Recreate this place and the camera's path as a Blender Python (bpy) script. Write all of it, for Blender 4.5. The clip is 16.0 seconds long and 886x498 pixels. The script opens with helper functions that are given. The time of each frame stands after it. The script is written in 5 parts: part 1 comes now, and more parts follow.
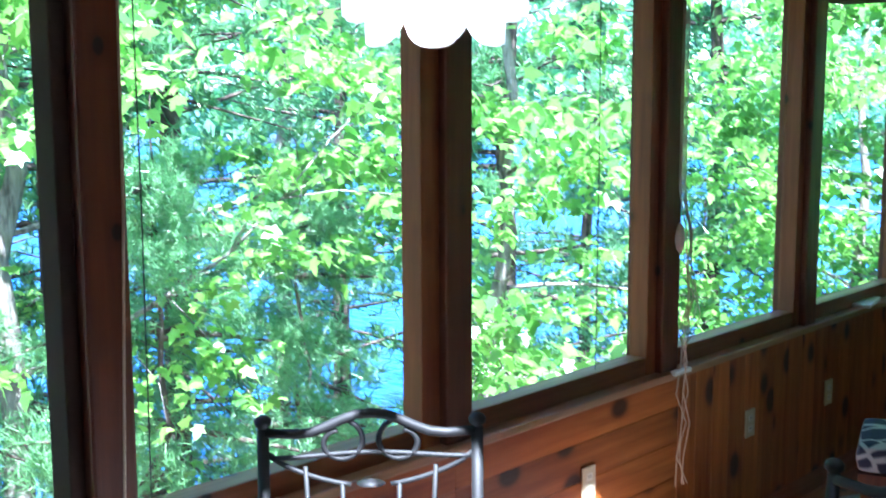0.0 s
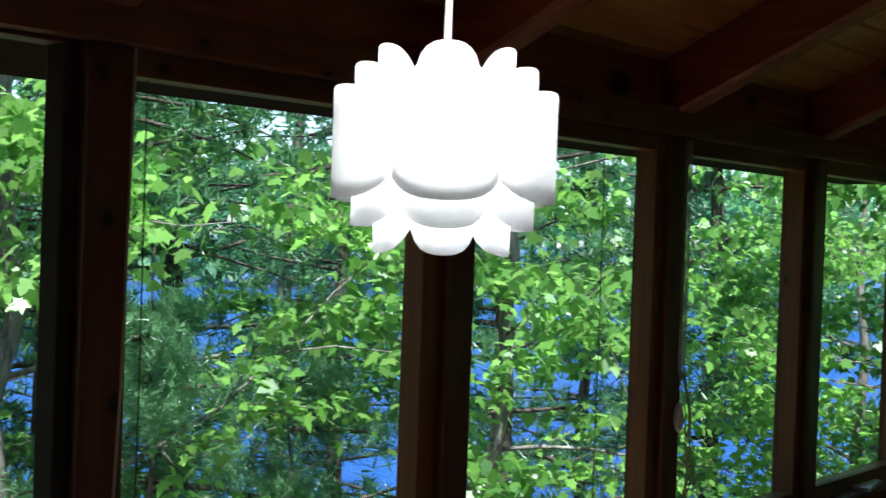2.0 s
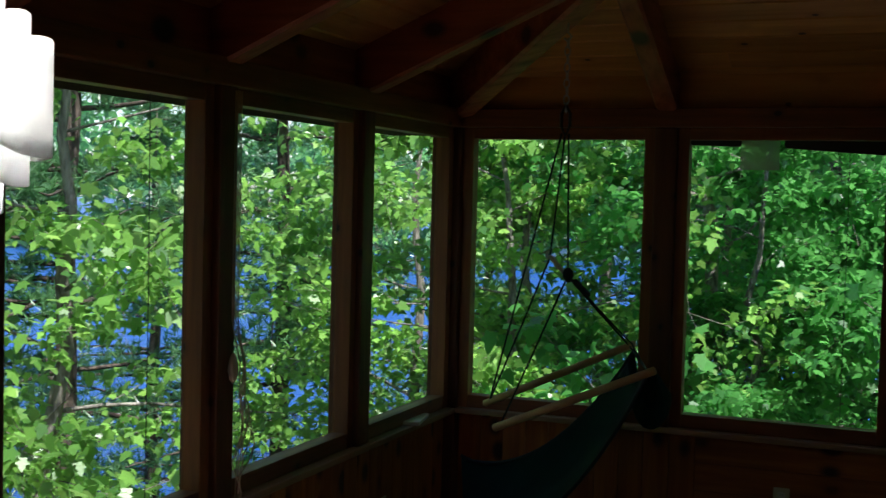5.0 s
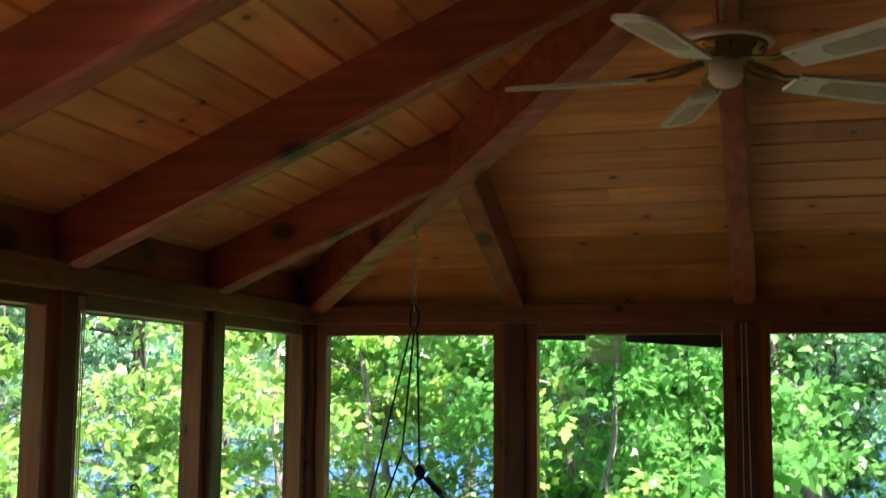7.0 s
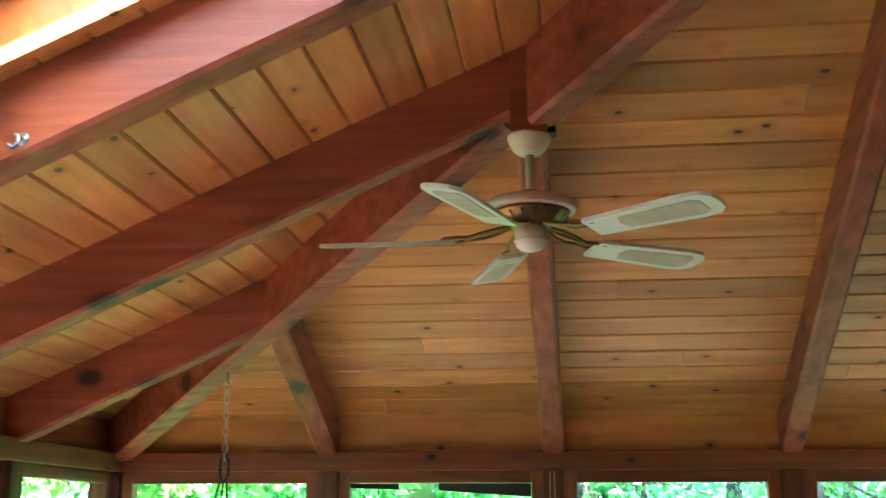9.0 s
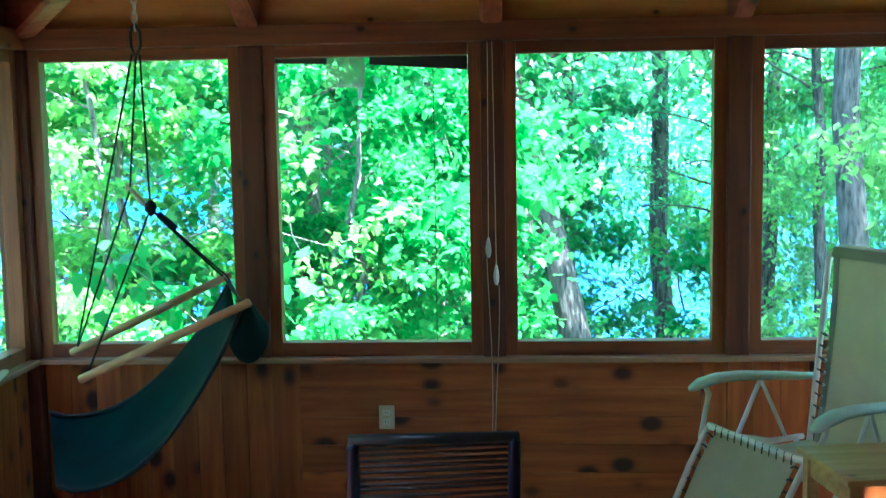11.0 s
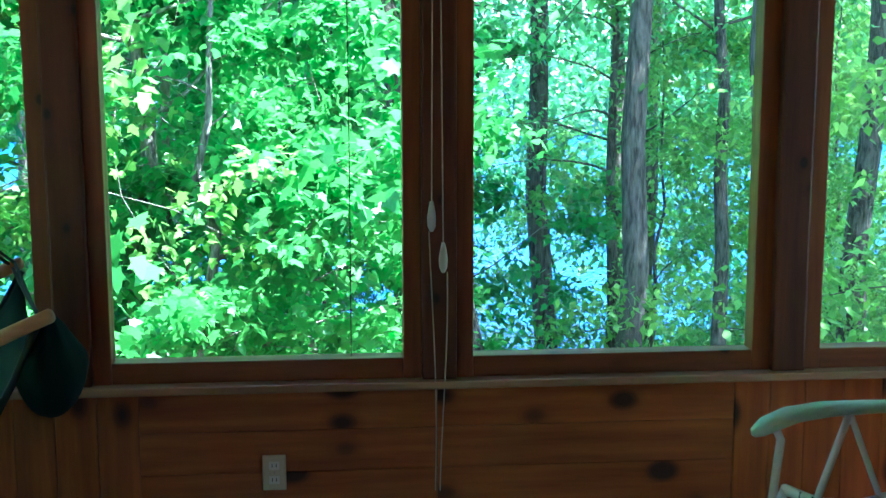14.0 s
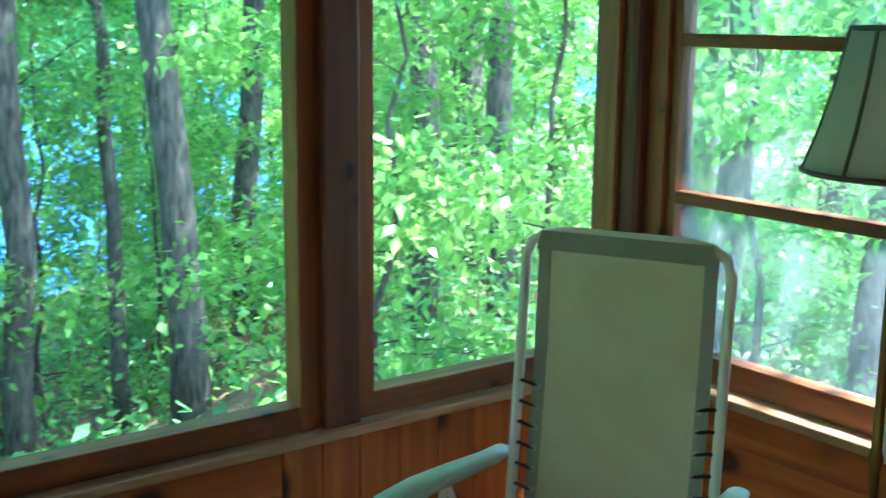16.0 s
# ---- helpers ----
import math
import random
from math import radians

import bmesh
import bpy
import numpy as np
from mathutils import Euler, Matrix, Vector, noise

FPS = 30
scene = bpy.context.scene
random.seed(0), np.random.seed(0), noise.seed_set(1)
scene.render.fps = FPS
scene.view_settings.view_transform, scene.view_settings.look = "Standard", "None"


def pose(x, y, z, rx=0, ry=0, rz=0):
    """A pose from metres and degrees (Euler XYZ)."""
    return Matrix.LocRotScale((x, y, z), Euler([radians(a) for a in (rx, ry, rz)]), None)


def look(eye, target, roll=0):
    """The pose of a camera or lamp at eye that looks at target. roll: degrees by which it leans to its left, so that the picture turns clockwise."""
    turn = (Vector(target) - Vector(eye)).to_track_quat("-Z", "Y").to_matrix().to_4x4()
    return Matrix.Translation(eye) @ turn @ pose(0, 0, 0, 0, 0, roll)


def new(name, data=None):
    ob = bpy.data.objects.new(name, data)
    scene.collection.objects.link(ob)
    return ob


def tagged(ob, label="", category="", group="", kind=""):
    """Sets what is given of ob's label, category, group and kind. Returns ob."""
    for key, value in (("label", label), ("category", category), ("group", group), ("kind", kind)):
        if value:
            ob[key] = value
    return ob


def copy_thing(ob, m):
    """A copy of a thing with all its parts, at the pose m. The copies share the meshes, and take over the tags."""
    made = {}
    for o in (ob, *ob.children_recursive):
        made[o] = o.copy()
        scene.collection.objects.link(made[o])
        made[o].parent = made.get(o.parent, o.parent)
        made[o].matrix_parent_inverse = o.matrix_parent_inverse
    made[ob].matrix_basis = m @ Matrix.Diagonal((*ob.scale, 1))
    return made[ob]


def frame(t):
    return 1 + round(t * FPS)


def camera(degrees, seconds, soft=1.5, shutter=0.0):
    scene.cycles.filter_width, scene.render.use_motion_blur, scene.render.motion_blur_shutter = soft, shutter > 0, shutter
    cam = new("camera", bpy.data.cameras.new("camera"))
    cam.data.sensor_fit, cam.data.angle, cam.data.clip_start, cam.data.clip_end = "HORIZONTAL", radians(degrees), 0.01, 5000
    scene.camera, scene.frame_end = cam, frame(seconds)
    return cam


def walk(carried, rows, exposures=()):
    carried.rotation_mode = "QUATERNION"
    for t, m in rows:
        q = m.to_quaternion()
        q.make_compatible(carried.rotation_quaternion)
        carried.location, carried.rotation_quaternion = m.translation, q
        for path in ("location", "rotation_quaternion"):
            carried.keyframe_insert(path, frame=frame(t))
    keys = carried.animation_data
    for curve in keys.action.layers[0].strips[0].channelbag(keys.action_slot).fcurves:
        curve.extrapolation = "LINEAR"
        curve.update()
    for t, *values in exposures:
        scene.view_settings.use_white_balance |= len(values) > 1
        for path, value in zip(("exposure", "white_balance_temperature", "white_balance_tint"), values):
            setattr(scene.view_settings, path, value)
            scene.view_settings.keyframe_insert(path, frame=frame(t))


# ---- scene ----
CAM_ROWS = [
    (0.0, look((2.136, -5.543, 1.645), (0.793, -4.086, 1.369), -0.2)),
    (0.5, look((2.085, -5.515, 1.671), (0.666, -4.118, 1.49), 0.2)),
    (1.0, look((2.1, -5.512, 1.698), (0.635, -4.154, 1.605), 1.3)),
    (1.5, look((2.117, -5.528, 1.715), (0.673, -4.145, 1.672), 2.1)),
    (2.0, look((2.133, -5.546, 1.716), (0.776, -4.077, 1.693), 2.0)),
    (2.5, look((2.139, -5.537, 1.709), (0.874, -3.989, 1.66), 1.1)),
    (3.0, look((2.138, -5.513, 1.713), (0.968, -3.891, 1.651), 0.2)),
    (3.5, look((2.174, -5.522, 1.707), (1.108, -3.831, 1.653), 0.2)),
    (4.0, look((2.173, -5.509, 1.71), (1.233, -3.745, 1.635), 0.2)),
    (4.2, look((2.174, -5.502, 1.726), (1.275, -3.718, 1.637), 0.6)),
    (6.3, pose(2.223, -5.473, 1.719, 90.65, -0.34, 16.63)),
    (6.5, pose(2.236, -5.478, 1.736, 92.54, -0.18, 16.53)),
    (7.0, pose(2.263, -5.516, 1.771, 96.73, -0.40, 15.56)),
    (7.5, pose(2.269, -5.535, 1.797, 100.24, -0.43, 14.52)),
    (8.0, pose(2.278, -5.556, 1.819, 102.79, -0.75, 13.06)),
    (8.5, pose(2.286, -5.567, 1.832, 103.59, -0.58, 10.76)),
    (9.0, pose(2.307, -5.568, 1.833, 103.25, -0.05, 6.85)),
    (9.5, pose(2.342, -5.554, 1.840, 98.92, 0.35, 5.18)),
    (10.0, pose(2.336, -5.495, 1.831, 91.85, 0.65, 5.01)),
    (10.2, pose(2.323, -5.455, 1.817, 89.54, 0.81, 4.86)),
    (12.3, pose(2.051, -4.612, 1.560, 81.69, 0.36, 0.63)),
    (12.5, pose(2.029, -4.496, 1.541, 81.81, 0.08, 0.74)),
    (13.0, pose(1.972, -4.170, 1.526, 80.81, -0.42, -2.12)),
    (13.5, pose(1.920, -3.806, 1.546, 80.63, 0.88, -5.31)),
    (14.0, pose(1.879, -3.448, 1.572, 81.62, 0.10, -4.98)),
    (14.5, pose(1.811, -3.135, 1.630, 80.18, 0.13, -8.20)),
    (15.0, pose(1.731, -2.869, 1.706, 78.43, 1.39, -20.47)),
    (15.5, pose(1.718, -2.683, 1.709, 78.05, 0.31, -29.34)),
    (16.0, pose(1.775, -2.433, 1.687, 78.66, -0.55, -36.57)),
]
EXPOSURES = [(0.0, 3.4, 4950, 12), (0.5, 2.9, 5050, 11), (1.0, 2.15, 5400, 10), (1.5, 1.65, 5600, 9), (2.0, 1.3, 5600, 9), (4.2, 0.8, 5750, 9), (6.3, 2.1, 6600, 21),
             (7.0, 2.85, 6700, 25), (7.5, 4.0, 6600, 26), (8.0, 4.5, 6300, 23), (9.0, 4.95, 5350, 13), (9.6, 5.05, 4950, 8), (10.2, 4.75, 4650, 1), (12.3, 3.65, 4800, 5), (14.0, 3.6, 4900, 5), (15.5, 3.8, 5050, 4), (16.0, 3.75, 5150, 5)]
cam = camera(41.56, 16.0, soft=1.3, shutter=0.35)
walk(cam, CAM_ROWS, EXPOSURES)

# ---- world, sun ----
SUN_EL, SUN_AZ = radians(61), radians(-40)      # azimuth of the sun, counter-clockwise from +x
world = bpy.data.worlds.new("world")
scene.world = world
world.use_nodes = True
wn = world.node_tree.nodes
sky = wn.new("ShaderNodeTexSky")
sky.sky_type = "NISHITA"
sky.sun_disc = False
sky.sun_elevation = SUN_EL
sky.sun_rotation = math.pi / 2 - SUN_AZ
wn["Background"].inputs["Strength"].default_value = 0.15
world.node_tree.links.new(sky.outputs[0], wn["Background"].inputs["Color"])
sun_way = Vector((math.cos(SUN_AZ) * math.cos(SUN_EL), math.sin(SUN_AZ) * math.cos(SUN_EL), math.sin(SUN_EL)))
sun = new("sun", bpy.data.lights.new("sun", "SUN"))
sun.data.energy, sun.data.angle, sun.data.color = 5.0, radians(0.6), (1.0, 0.95, 0.86)
sun.matrix_world = look(sun_way * 50, (0, 0, 0))


# ---- material helpers ----
def nodes_of(name, rough=0.6, metal=0.0):
    m = bpy.data.materials.new(name)
    m.use_nodes = True
    t = m.node_tree
    b = t.nodes["Principled BSDF"]
    b.inputs["Roughness"].default_value = rough
    b.inputs["Metallic"].default_value = metal
    return m, t, b


def ramp(t, src, stops):
    r = t.nodes.new("ShaderNodeValToRGB")
    e = r.color_ramp.elements
    while len(e) < len(stops):
        e.new(0.5)
    for el, (pos, col) in zip(e, stops):
        el.position, el.color = pos, (*col, 1)
    t.links.new(src, r.inputs[0])
    return r.outputs[0]


def noise_tex(t, vec, scale, detail=4.0, rough=0.55, stretch=None):
    if stretch:
        mp = t.nodes.new("ShaderNodeMapping")
        mp.inputs["Scale"].default_value = stretch
        t.links.new(vec, mp.inputs["Vector"])
        vec = mp.outputs[0]
    n = t.nodes.new("ShaderNodeTexNoise")
    n.inputs["Scale"].default_value, n.inputs["Detail"].default_value, n.inputs["Roughness"].default_value = scale, detail, rough
    t.links.new(vec, n.inputs["Vector"])
    return n.outputs["Fac"]


def mix(t, a, b, fac, mode="MIX"):
    n = t.nodes.new("ShaderNodeMix")
    n.data_type, n.blend_type = "RGBA", mode
    for sock, v in ((n.inputs[0], fac), (n.inputs[6], a), (n.inputs[7], b)):
        if isinstance(v, (int, float)):
            sock.default_value = v
        elif isinstance(v, tuple):
            sock.default_value = (*v, 1)
        else:
            t.links.new(v, sock)
    return n.outputs[2]


def bump(t, b, height, strength=0.3, dist=0.01):
    n = t.nodes.new("ShaderNodeBump")
    n.inputs["Strength"].default_value, n.inputs["Distance"].default_value = strength, dist
    t.links.new(height, n.inputs["Height"])
    t.links.new(n.outputs[0], b.inputs["Normal"])


def plain(name, col, rough=0.5, metal=0.0, var=0.15, scale=30.0):
    """A surface of nearly one colour with faint blotches and fine relief."""
    m, t, b = nodes_of(name, rough, metal)
    co = t.nodes.new("ShaderNodeTexCoord").outputs["Object"]
    big = noise_tex(t, co, scale * 0.15)
    fine = noise_tex(t, co, scale * 4)
    lo = tuple(c * (1 - var) for c in col)
    hi = tuple(min(1, c * (1 + var)) for c in col)
    t.links.new(ramp(t, big, [(0.3, lo), (0.7, hi)]), b.inputs["Base Color"])
    bump(t, b, fine, 0.08, 0.003)
    return m


def wood(name, dark, light, axis, rough=0.45, knots=True, per="island", grain=1.0, knot=1.25, kr=0.075):
    """Stained softwood: stretched grain along one axis (0 x, 1 y, 2 z), knots, and a shade of its own for each board."""
    m, t, b = nodes_of(name, rough)
    co = t.nodes.new("ShaderNodeTexCoord").outputs["Object"]
    if per == "island":
        rnd = t.nodes.new("ShaderNodeNewGeometry").outputs["Random Per Island"]
    else:
        rnd = t.nodes.new("ShaderNodeObjectInfo").outputs["Random"]
    # every board takes its own stretch of the grain
    off = t.nodes.new("ShaderNodeCombineXYZ")
    mul = t.nodes.new("ShaderNodeMath")
    mul.operation = "MULTIPLY"
    mul.inputs[1].default_value = 37.0
    t.links.new(rnd, mul.inputs[0])
    for i in range(3):
        t.links.new(mul.outputs[0], off.inputs[i])
    add = t.nodes.new("ShaderNodeVectorMath")
    t.links.new(co, add.inputs[0])
    t.links.new(off.outputs[0], add.inputs[1])
    v = add.outputs[0]
    st = [26.0 * grain] * 3
    st[axis] = 1.6
    g = noise_tex(t, v, 1.0, 6, 0.6, tuple(st))
    st2 = [5.0] * 3
    st2[axis] = 0.8
    wide = noise_tex(t, v, 1.0, 3, 0.5, tuple(st2))
    col = ramp(t, g, [(0.28, dark), (0.72, light)])
    col = mix(t, col, tuple(0.55 * c for c in dark), ramp(t, wide, [(0.45, (0, 0, 0)), (0.8, (0.6, 0.6, 0.6))]))
    if knots:
        st3 = [6.5] * 3
        st3[axis] = 4.4
        mp = t.nodes.new("ShaderNodeMapping")
        mp.inputs["Scale"].default_value = tuple(st3)
        t.links.new(v, mp.inputs["Vector"])
        vo = t.nodes.new("ShaderNodeTexVoronoi")
        vo.inputs["Scale"].default_value = knot
        t.links.new(mp.outputs[0], vo.inputs["Vector"])
        kn = ramp(t, vo.outputs["Distance"], [(kr, (1, 1, 1)), (kr * 1.6, (0.0, 0.0, 0.0))])
        halo = ramp(t, vo.outputs["Distance"], [(kr * 1.33, (0.55, 0.55, 0.55)), (kr + 0.185, (0.0, 0.0, 0.0))])
        col = mix(t, col, tuple(0.75 * c for c in dark), halo)
        col = mix(t, col, (0.16 * dark[0], 0.18 * dark[1], 0.2 * dark[2]), kn)
    tone = ramp(t, rnd, [(0.0, (0.82, 0.82, 0.82)), (1.0, (1.12, 1.12, 1.12))])
    col = mix(t, col, tone, 1.0, "MULTIPLY")
    t.links.new(col, b.inputs["Base Color"])
    t.links.new(ramp(t, g, [(0.2, (rough + 0.15,) * 3), (0.8, (rough - 0.08,) * 3)]), b.inputs["Roughness"])
    bump(t, b, g, 0.25, 0.002)
    return m


def leaf_mat(name, dark, light, thin, through_tint=(0.38, 1.0, 0.28)):
    m, t, b = nodes_of(name, 0.34)
    rnd = t.nodes.new("ShaderNodeNewGeometry").outputs["Random Per Island"]
    co = t.nodes.new("ShaderNodeTexCoord").outputs["Object"]
    big = noise_tex(t, co, 0.9, 2)
    col = ramp(t, rnd, [(0.0, dark), (0.6, light), (0.85, tuple(min(1, c * 1.3) for c in light)), (1.0, (light[0] * 1.7, light[1] * 1.45, light[2] * 1.5))])
    col = mix(t, col, dark, ramp(t, big, [(0.45, (0, 0, 0)), (0.7, (0.7, 0.7, 0.7))]))
    t.links.new(col, b.inputs["Base Color"])
    tr = t.nodes.new("ShaderNodeBsdfTranslucent")
    warm = mix(t, col, through_tint, 0.4)
    t.links.new(warm, tr.inputs["Color"])
    ms = t.nodes.new("ShaderNodeMixShader")
    ms.inputs[0].default_value = thin
    t.links.new(b.outputs[0], ms.inputs[1])
    t.links.new(tr.outputs[0], ms.inputs[2])
    t.links.new(ms.outputs[0], t.nodes["Material Output"].inputs["Surface"])
    return m


def bark_mat(name, dark, light, stretch):
    m, t, b = nodes_of(name, 0.9)
    co = t.nodes.new("ShaderNodeTexCoord").outputs["Object"]
    g = noise_tex(t, co, 1.0, 6, 0.65, stretch)
    patch = noise_tex(t, co, 1.6, 3)
    col = ramp(t, g, [(0.36, dark), (0.62, light)])
    col = mix(t, col, tuple(c * 1.6 for c in light), ramp(t, patch, [(0.55, (0, 0, 0)), (0.7, (0.6, 0.6, 0.6))]))
    t.links.new(col, b.inputs["Base Color"])
    bump(t, b, g, 0.9, 0.04)
    return m


# ---- materials ----
M_POST = wood("post_wood", (0.055, 0.013, 0.004), (0.165, 0.042, 0.011), 2, 0.45)
M_STILE = wood("stile_wood", (0.14, 0.038, 0.010), (0.31, 0.098, 0.025), 2, 0.4)
M_RAIL_X = wood("rail_wood_x", (0.115, 0.031, 0.008), (0.27, 0.082, 0.022), 0, 0.45)
M_RAIL_Y = wood("rail_wood_y", (0.115, 0.031, 0.008), (0.27, 0.082, 0.022), 1, 0.45)
M_PANEL_X = wood("panel_wood_x", (0.25, 0.062, 0.010), (0.54, 0.168, 0.026), 0, 0.5, per="object", knot=0.95, kr=0.16)
M_PANEL_Y = wood("panel_wood_y", (0.25, 0.062, 0.010), (0.54, 0.168, 0.026), 1, 0.5, per="object", knot=0.95, kr=0.16)
M_PANEL_Z = wood("panel_wood_z", (0.25, 0.062, 0.010), (0.54, 0.168, 0.026), 2, 0.5, per="object", knot=0.95, kr=0.16)
M_BEAM = {a: wood("beam_wood_" + "xyz"[a], (0.20, 0.044, 0.015), (0.47, 0.120, 0.043), a, 0.44, knot=0.55, kr=0.11) for a in (0, 1)}
M_CEIL_X = wood("ceiling_wood_x", (0.49, 0.207, 0.042), (0.76, 0.375, 0.085), 0, 0.36, grain=0.7, knot=1.05, kr=0.055)
M_CEIL_Y = wood("ceiling_wood_y", (0.49, 0.186, 0.042), (0.75, 0.330, 0.080), 1, 0.36, grain=0.7, knot=1.05, kr=0.055)
M_FLOOR = wood("floor_wood", (0.16, 0.045, 0.018), (0.34, 0.11, 0.045), 1, 0.4, per="object")
# sill wood: paler for weathering and for the daylight the sills catch
M_SILL_X = wood("sill_wood_x", (0.26, 0.135, 0.062), (0.46, 0.28, 0.150), 0, 0.4, knots=False)
M_SILL_Y = wood("sill_wood_y", (0.26, 0.135, 0.062), (0.46, 0.28, 0.150), 1, 0.4, knots=False)
# behind gaps, on the roof, and as shade on a stile of west window 5
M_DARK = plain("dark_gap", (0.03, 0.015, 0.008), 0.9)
M_BARK = bark_mat("grey_bark", (0.022, 0.020, 0.017), (0.17, 0.155, 0.13), (26, 26, 5.0))
M_BARK_PALE = bark_mat("pale_bark", (0.07, 0.065, 0.055), (0.31, 0.285, 0.245), (24, 24, 4.5))
M_BARK_PINE = bark_mat("dark_bark", (0.03, 0.022, 0.017), (0.13, 0.10, 0.08), (18, 18, 5))
M_LEAF = leaf_mat("maple_leaf", (0.045, 0.135, 0.026), (0.205, 0.415, 0.075), 0.45, (0.60, 1.0, 0.27))
# maple leaf darkened in the colour, for the shade on the north maples
M_LEAF_SHADED = leaf_mat("shaded_maple_leaf", (0.022, 0.100, 0.022), (0.074, 0.250, 0.052), 0.5, (0.34, 1.0, 0.24))
M_LEAF_FAR = leaf_mat("far_leaf", (0.045, 0.145, 0.046), (0.160, 0.400, 0.125), 0.5, (0.48, 1.0, 0.34))
M_NEEDLE = leaf_mat("pine_needle", (0.035, 0.090, 0.042), (0.105, 0.225, 0.095), 0.3)
M_NEEDLE_PALE = leaf_mat("pale_pine_needle", (0.05, 0.12, 0.06), (0.15, 0.30, 0.13), 0.3)


# ---- mesh helpers ----
def part(name, bm, material, parent=None, label="", smooth=False, bev=0.0):
    """Links a bmesh as one mesh object, under a thing or a part if one is given."""
    if bev:
        bmesh.ops.bevel(bm, geom=list(bm.edges), offset=bev, segments=2, profile=0.6, affect="EDGES", clamp_overlap=True)
    me = bpy.data.meshes.new(name)
    bm.to_mesh(me)
    bm.free()
    for mt in (material if isinstance(material, (list, tuple)) else [material]):
        me.materials.append(mt)
    if smooth:
        for f in me.polygons:
            f.use_smooth = True
    ob = new(name, me)
    if parent:
        ob.parent = parent
    if label:
        ob["label"] = label
    return ob


def again(name, ob, m, parent=None):
    """Another piece on the mesh of ob, at the pose m."""
    o = new(name, ob.data)
    o.matrix_basis = m
    if parent:
        o.parent = parent
    return o


def thing(name, x=0, y=0, z=0, rz=0, label="", category="", group="", kind=""):
    ob = new(name)
    ob.matrix_basis = pose(x, y, z, 0, 0, rz)
    return tagged(ob, label, category, group, kind)


def hexa(bm, corners, mat_index=0):
    """A closed solid on eight corners: four below, four above, both counter-clockwise."""
    v = [bm.verts.new(c) for c in corners]
    for q in ((3, 2, 1, 0), (4, 5, 6, 7), (0, 1, 5, 4), (1, 2, 6, 5), (2, 3, 7, 6), (3, 0, 4, 7)):
        bm.faces.new([v[i] for i in q]).material_index = mat_index
    return v


def box(bm, x0, x1, y0, y1, z0, z1):
    return hexa(bm, [(x0, y0, z0), (x1, y0, z0), (x1, y1, z0), (x0, y1, z0), (x0, y0, z1), (x1, y0, z1), (x1, y1, z1), (x0, y1, z1)])


def solid(*boxes):
    bm = bmesh.new()
    for b in boxes:
        box(bm, *b)
    return bm


def tube(bm, path, radius, sides=8, flat=None, close=True):
    """A round bar along a path; radius is a number or one for each point; flat squashes it sideways."""
    pts = [Vector(p) for p in path]
    rings = []
    up = Vector((0, 0, 1))
    for i, p in enumerate(pts):
        d = (pts[min(i + 1, len(pts) - 1)] - pts[max(i - 1, 0)])
        d = d.normalized() if d.length > 1e-9 else Vector((0, 0, 1))
        ref = up if abs(d.z) < 0.93 else Vector((1, 0, 0))
        if i:
            ref = last
        a = (ref - d * ref.dot(d))
        a = a.normalized() if a.length > 1e-6 else d.orthogonal().normalized()
        last = a
        b = d.cross(a)
        r = radius[i] if isinstance(radius, (list, tuple)) else radius
        rings.append([bm.verts.new(p + (a * math.cos(2 * math.pi * k / sides) + b * math.sin(2 * math.pi * k / sides) * (flat or 1)) * r) for k in range(sides)])
    for r0, r1 in zip(rings, rings[1:]):
        for k in range(sides):
            bm.faces.new((r0[k], r0[(k + 1) % sides], r1[(k + 1) % sides], r1[k]))
    if close:
        bm.faces.new(rings[0][::-1])
        bm.faces.new(rings[-1])
    return bm


def lathe(bm, profile, sides=24, cx=0.0, cy=0.0):
    """A turned solid round z from rows of (radius, z)."""
    rings = []
    for r, z in profile:
        if r < 1e-5:
            rings.append([bm.verts.new((cx, cy, z))])
        else:
            rings.append([bm.verts.new((cx + r * math.cos(2 * math.pi * k / sides), cy + r * math.sin(2 * math.pi * k / sides), z)) for k in range(sides)])
    for a, b in zip(rings, rings[1:]):
        for k in range(sides):
            j = (k + 1) % sides
            if len(a) == 1 and len(b) > 1:
                bm.faces.new((a[0], b[j], b[k]))
            elif len(b) == 1 and len(a) > 1:
                bm.faces.new((a[k], a[j], b[0]))
            elif len(a) > 1:
                bm.faces.new((a[k], a[j], b[j], b[k]))
    return bm


# ---- the porch: plan ----
POSTS = [1.094, 2.162, 3.234, 4.297, 5.36]          # post centres from the corner, along either screened wall
WIDE, LONG = 4.287, 6.43                             # room, along x and along -y
Z_SILL, Z_LOW, Z_HIGH, Z_PLATE = 0.678, 0.742, 2.02, 2.165
SLOPE = 0.443
WALLS = {"B": lambda s0, s1, d0, d1, z0, z1: (s0, s1, -d1, -d0, z0, z1),
         "A": lambda s0, s1, d0, d1, z0, z1: (d0, d1, -s1, -s0, z0, z1),
         "C": lambda s0, s1, d0, d1, z0, z1: (WIDE - d1, WIDE - d0, -s1, -s0, z0, z1)}


def under(x):
    """Height of the rafters' underside, x metres in from an eave wall."""
    return Z_PLATE + 0.005 + SLOPE * (x - 0.13)


def over(x):
    """Height of the ceiling boards' face."""
    return under(x) + 0.20


# floor
floor = part("floor", solid((-0.1, WIDE + 0.1, -LONG - 0.1, 0.1, -0.16, -0.034)), M_DARK)
tagged(floor, "red-brown stained plank porch floor", "floor", kind="structure")


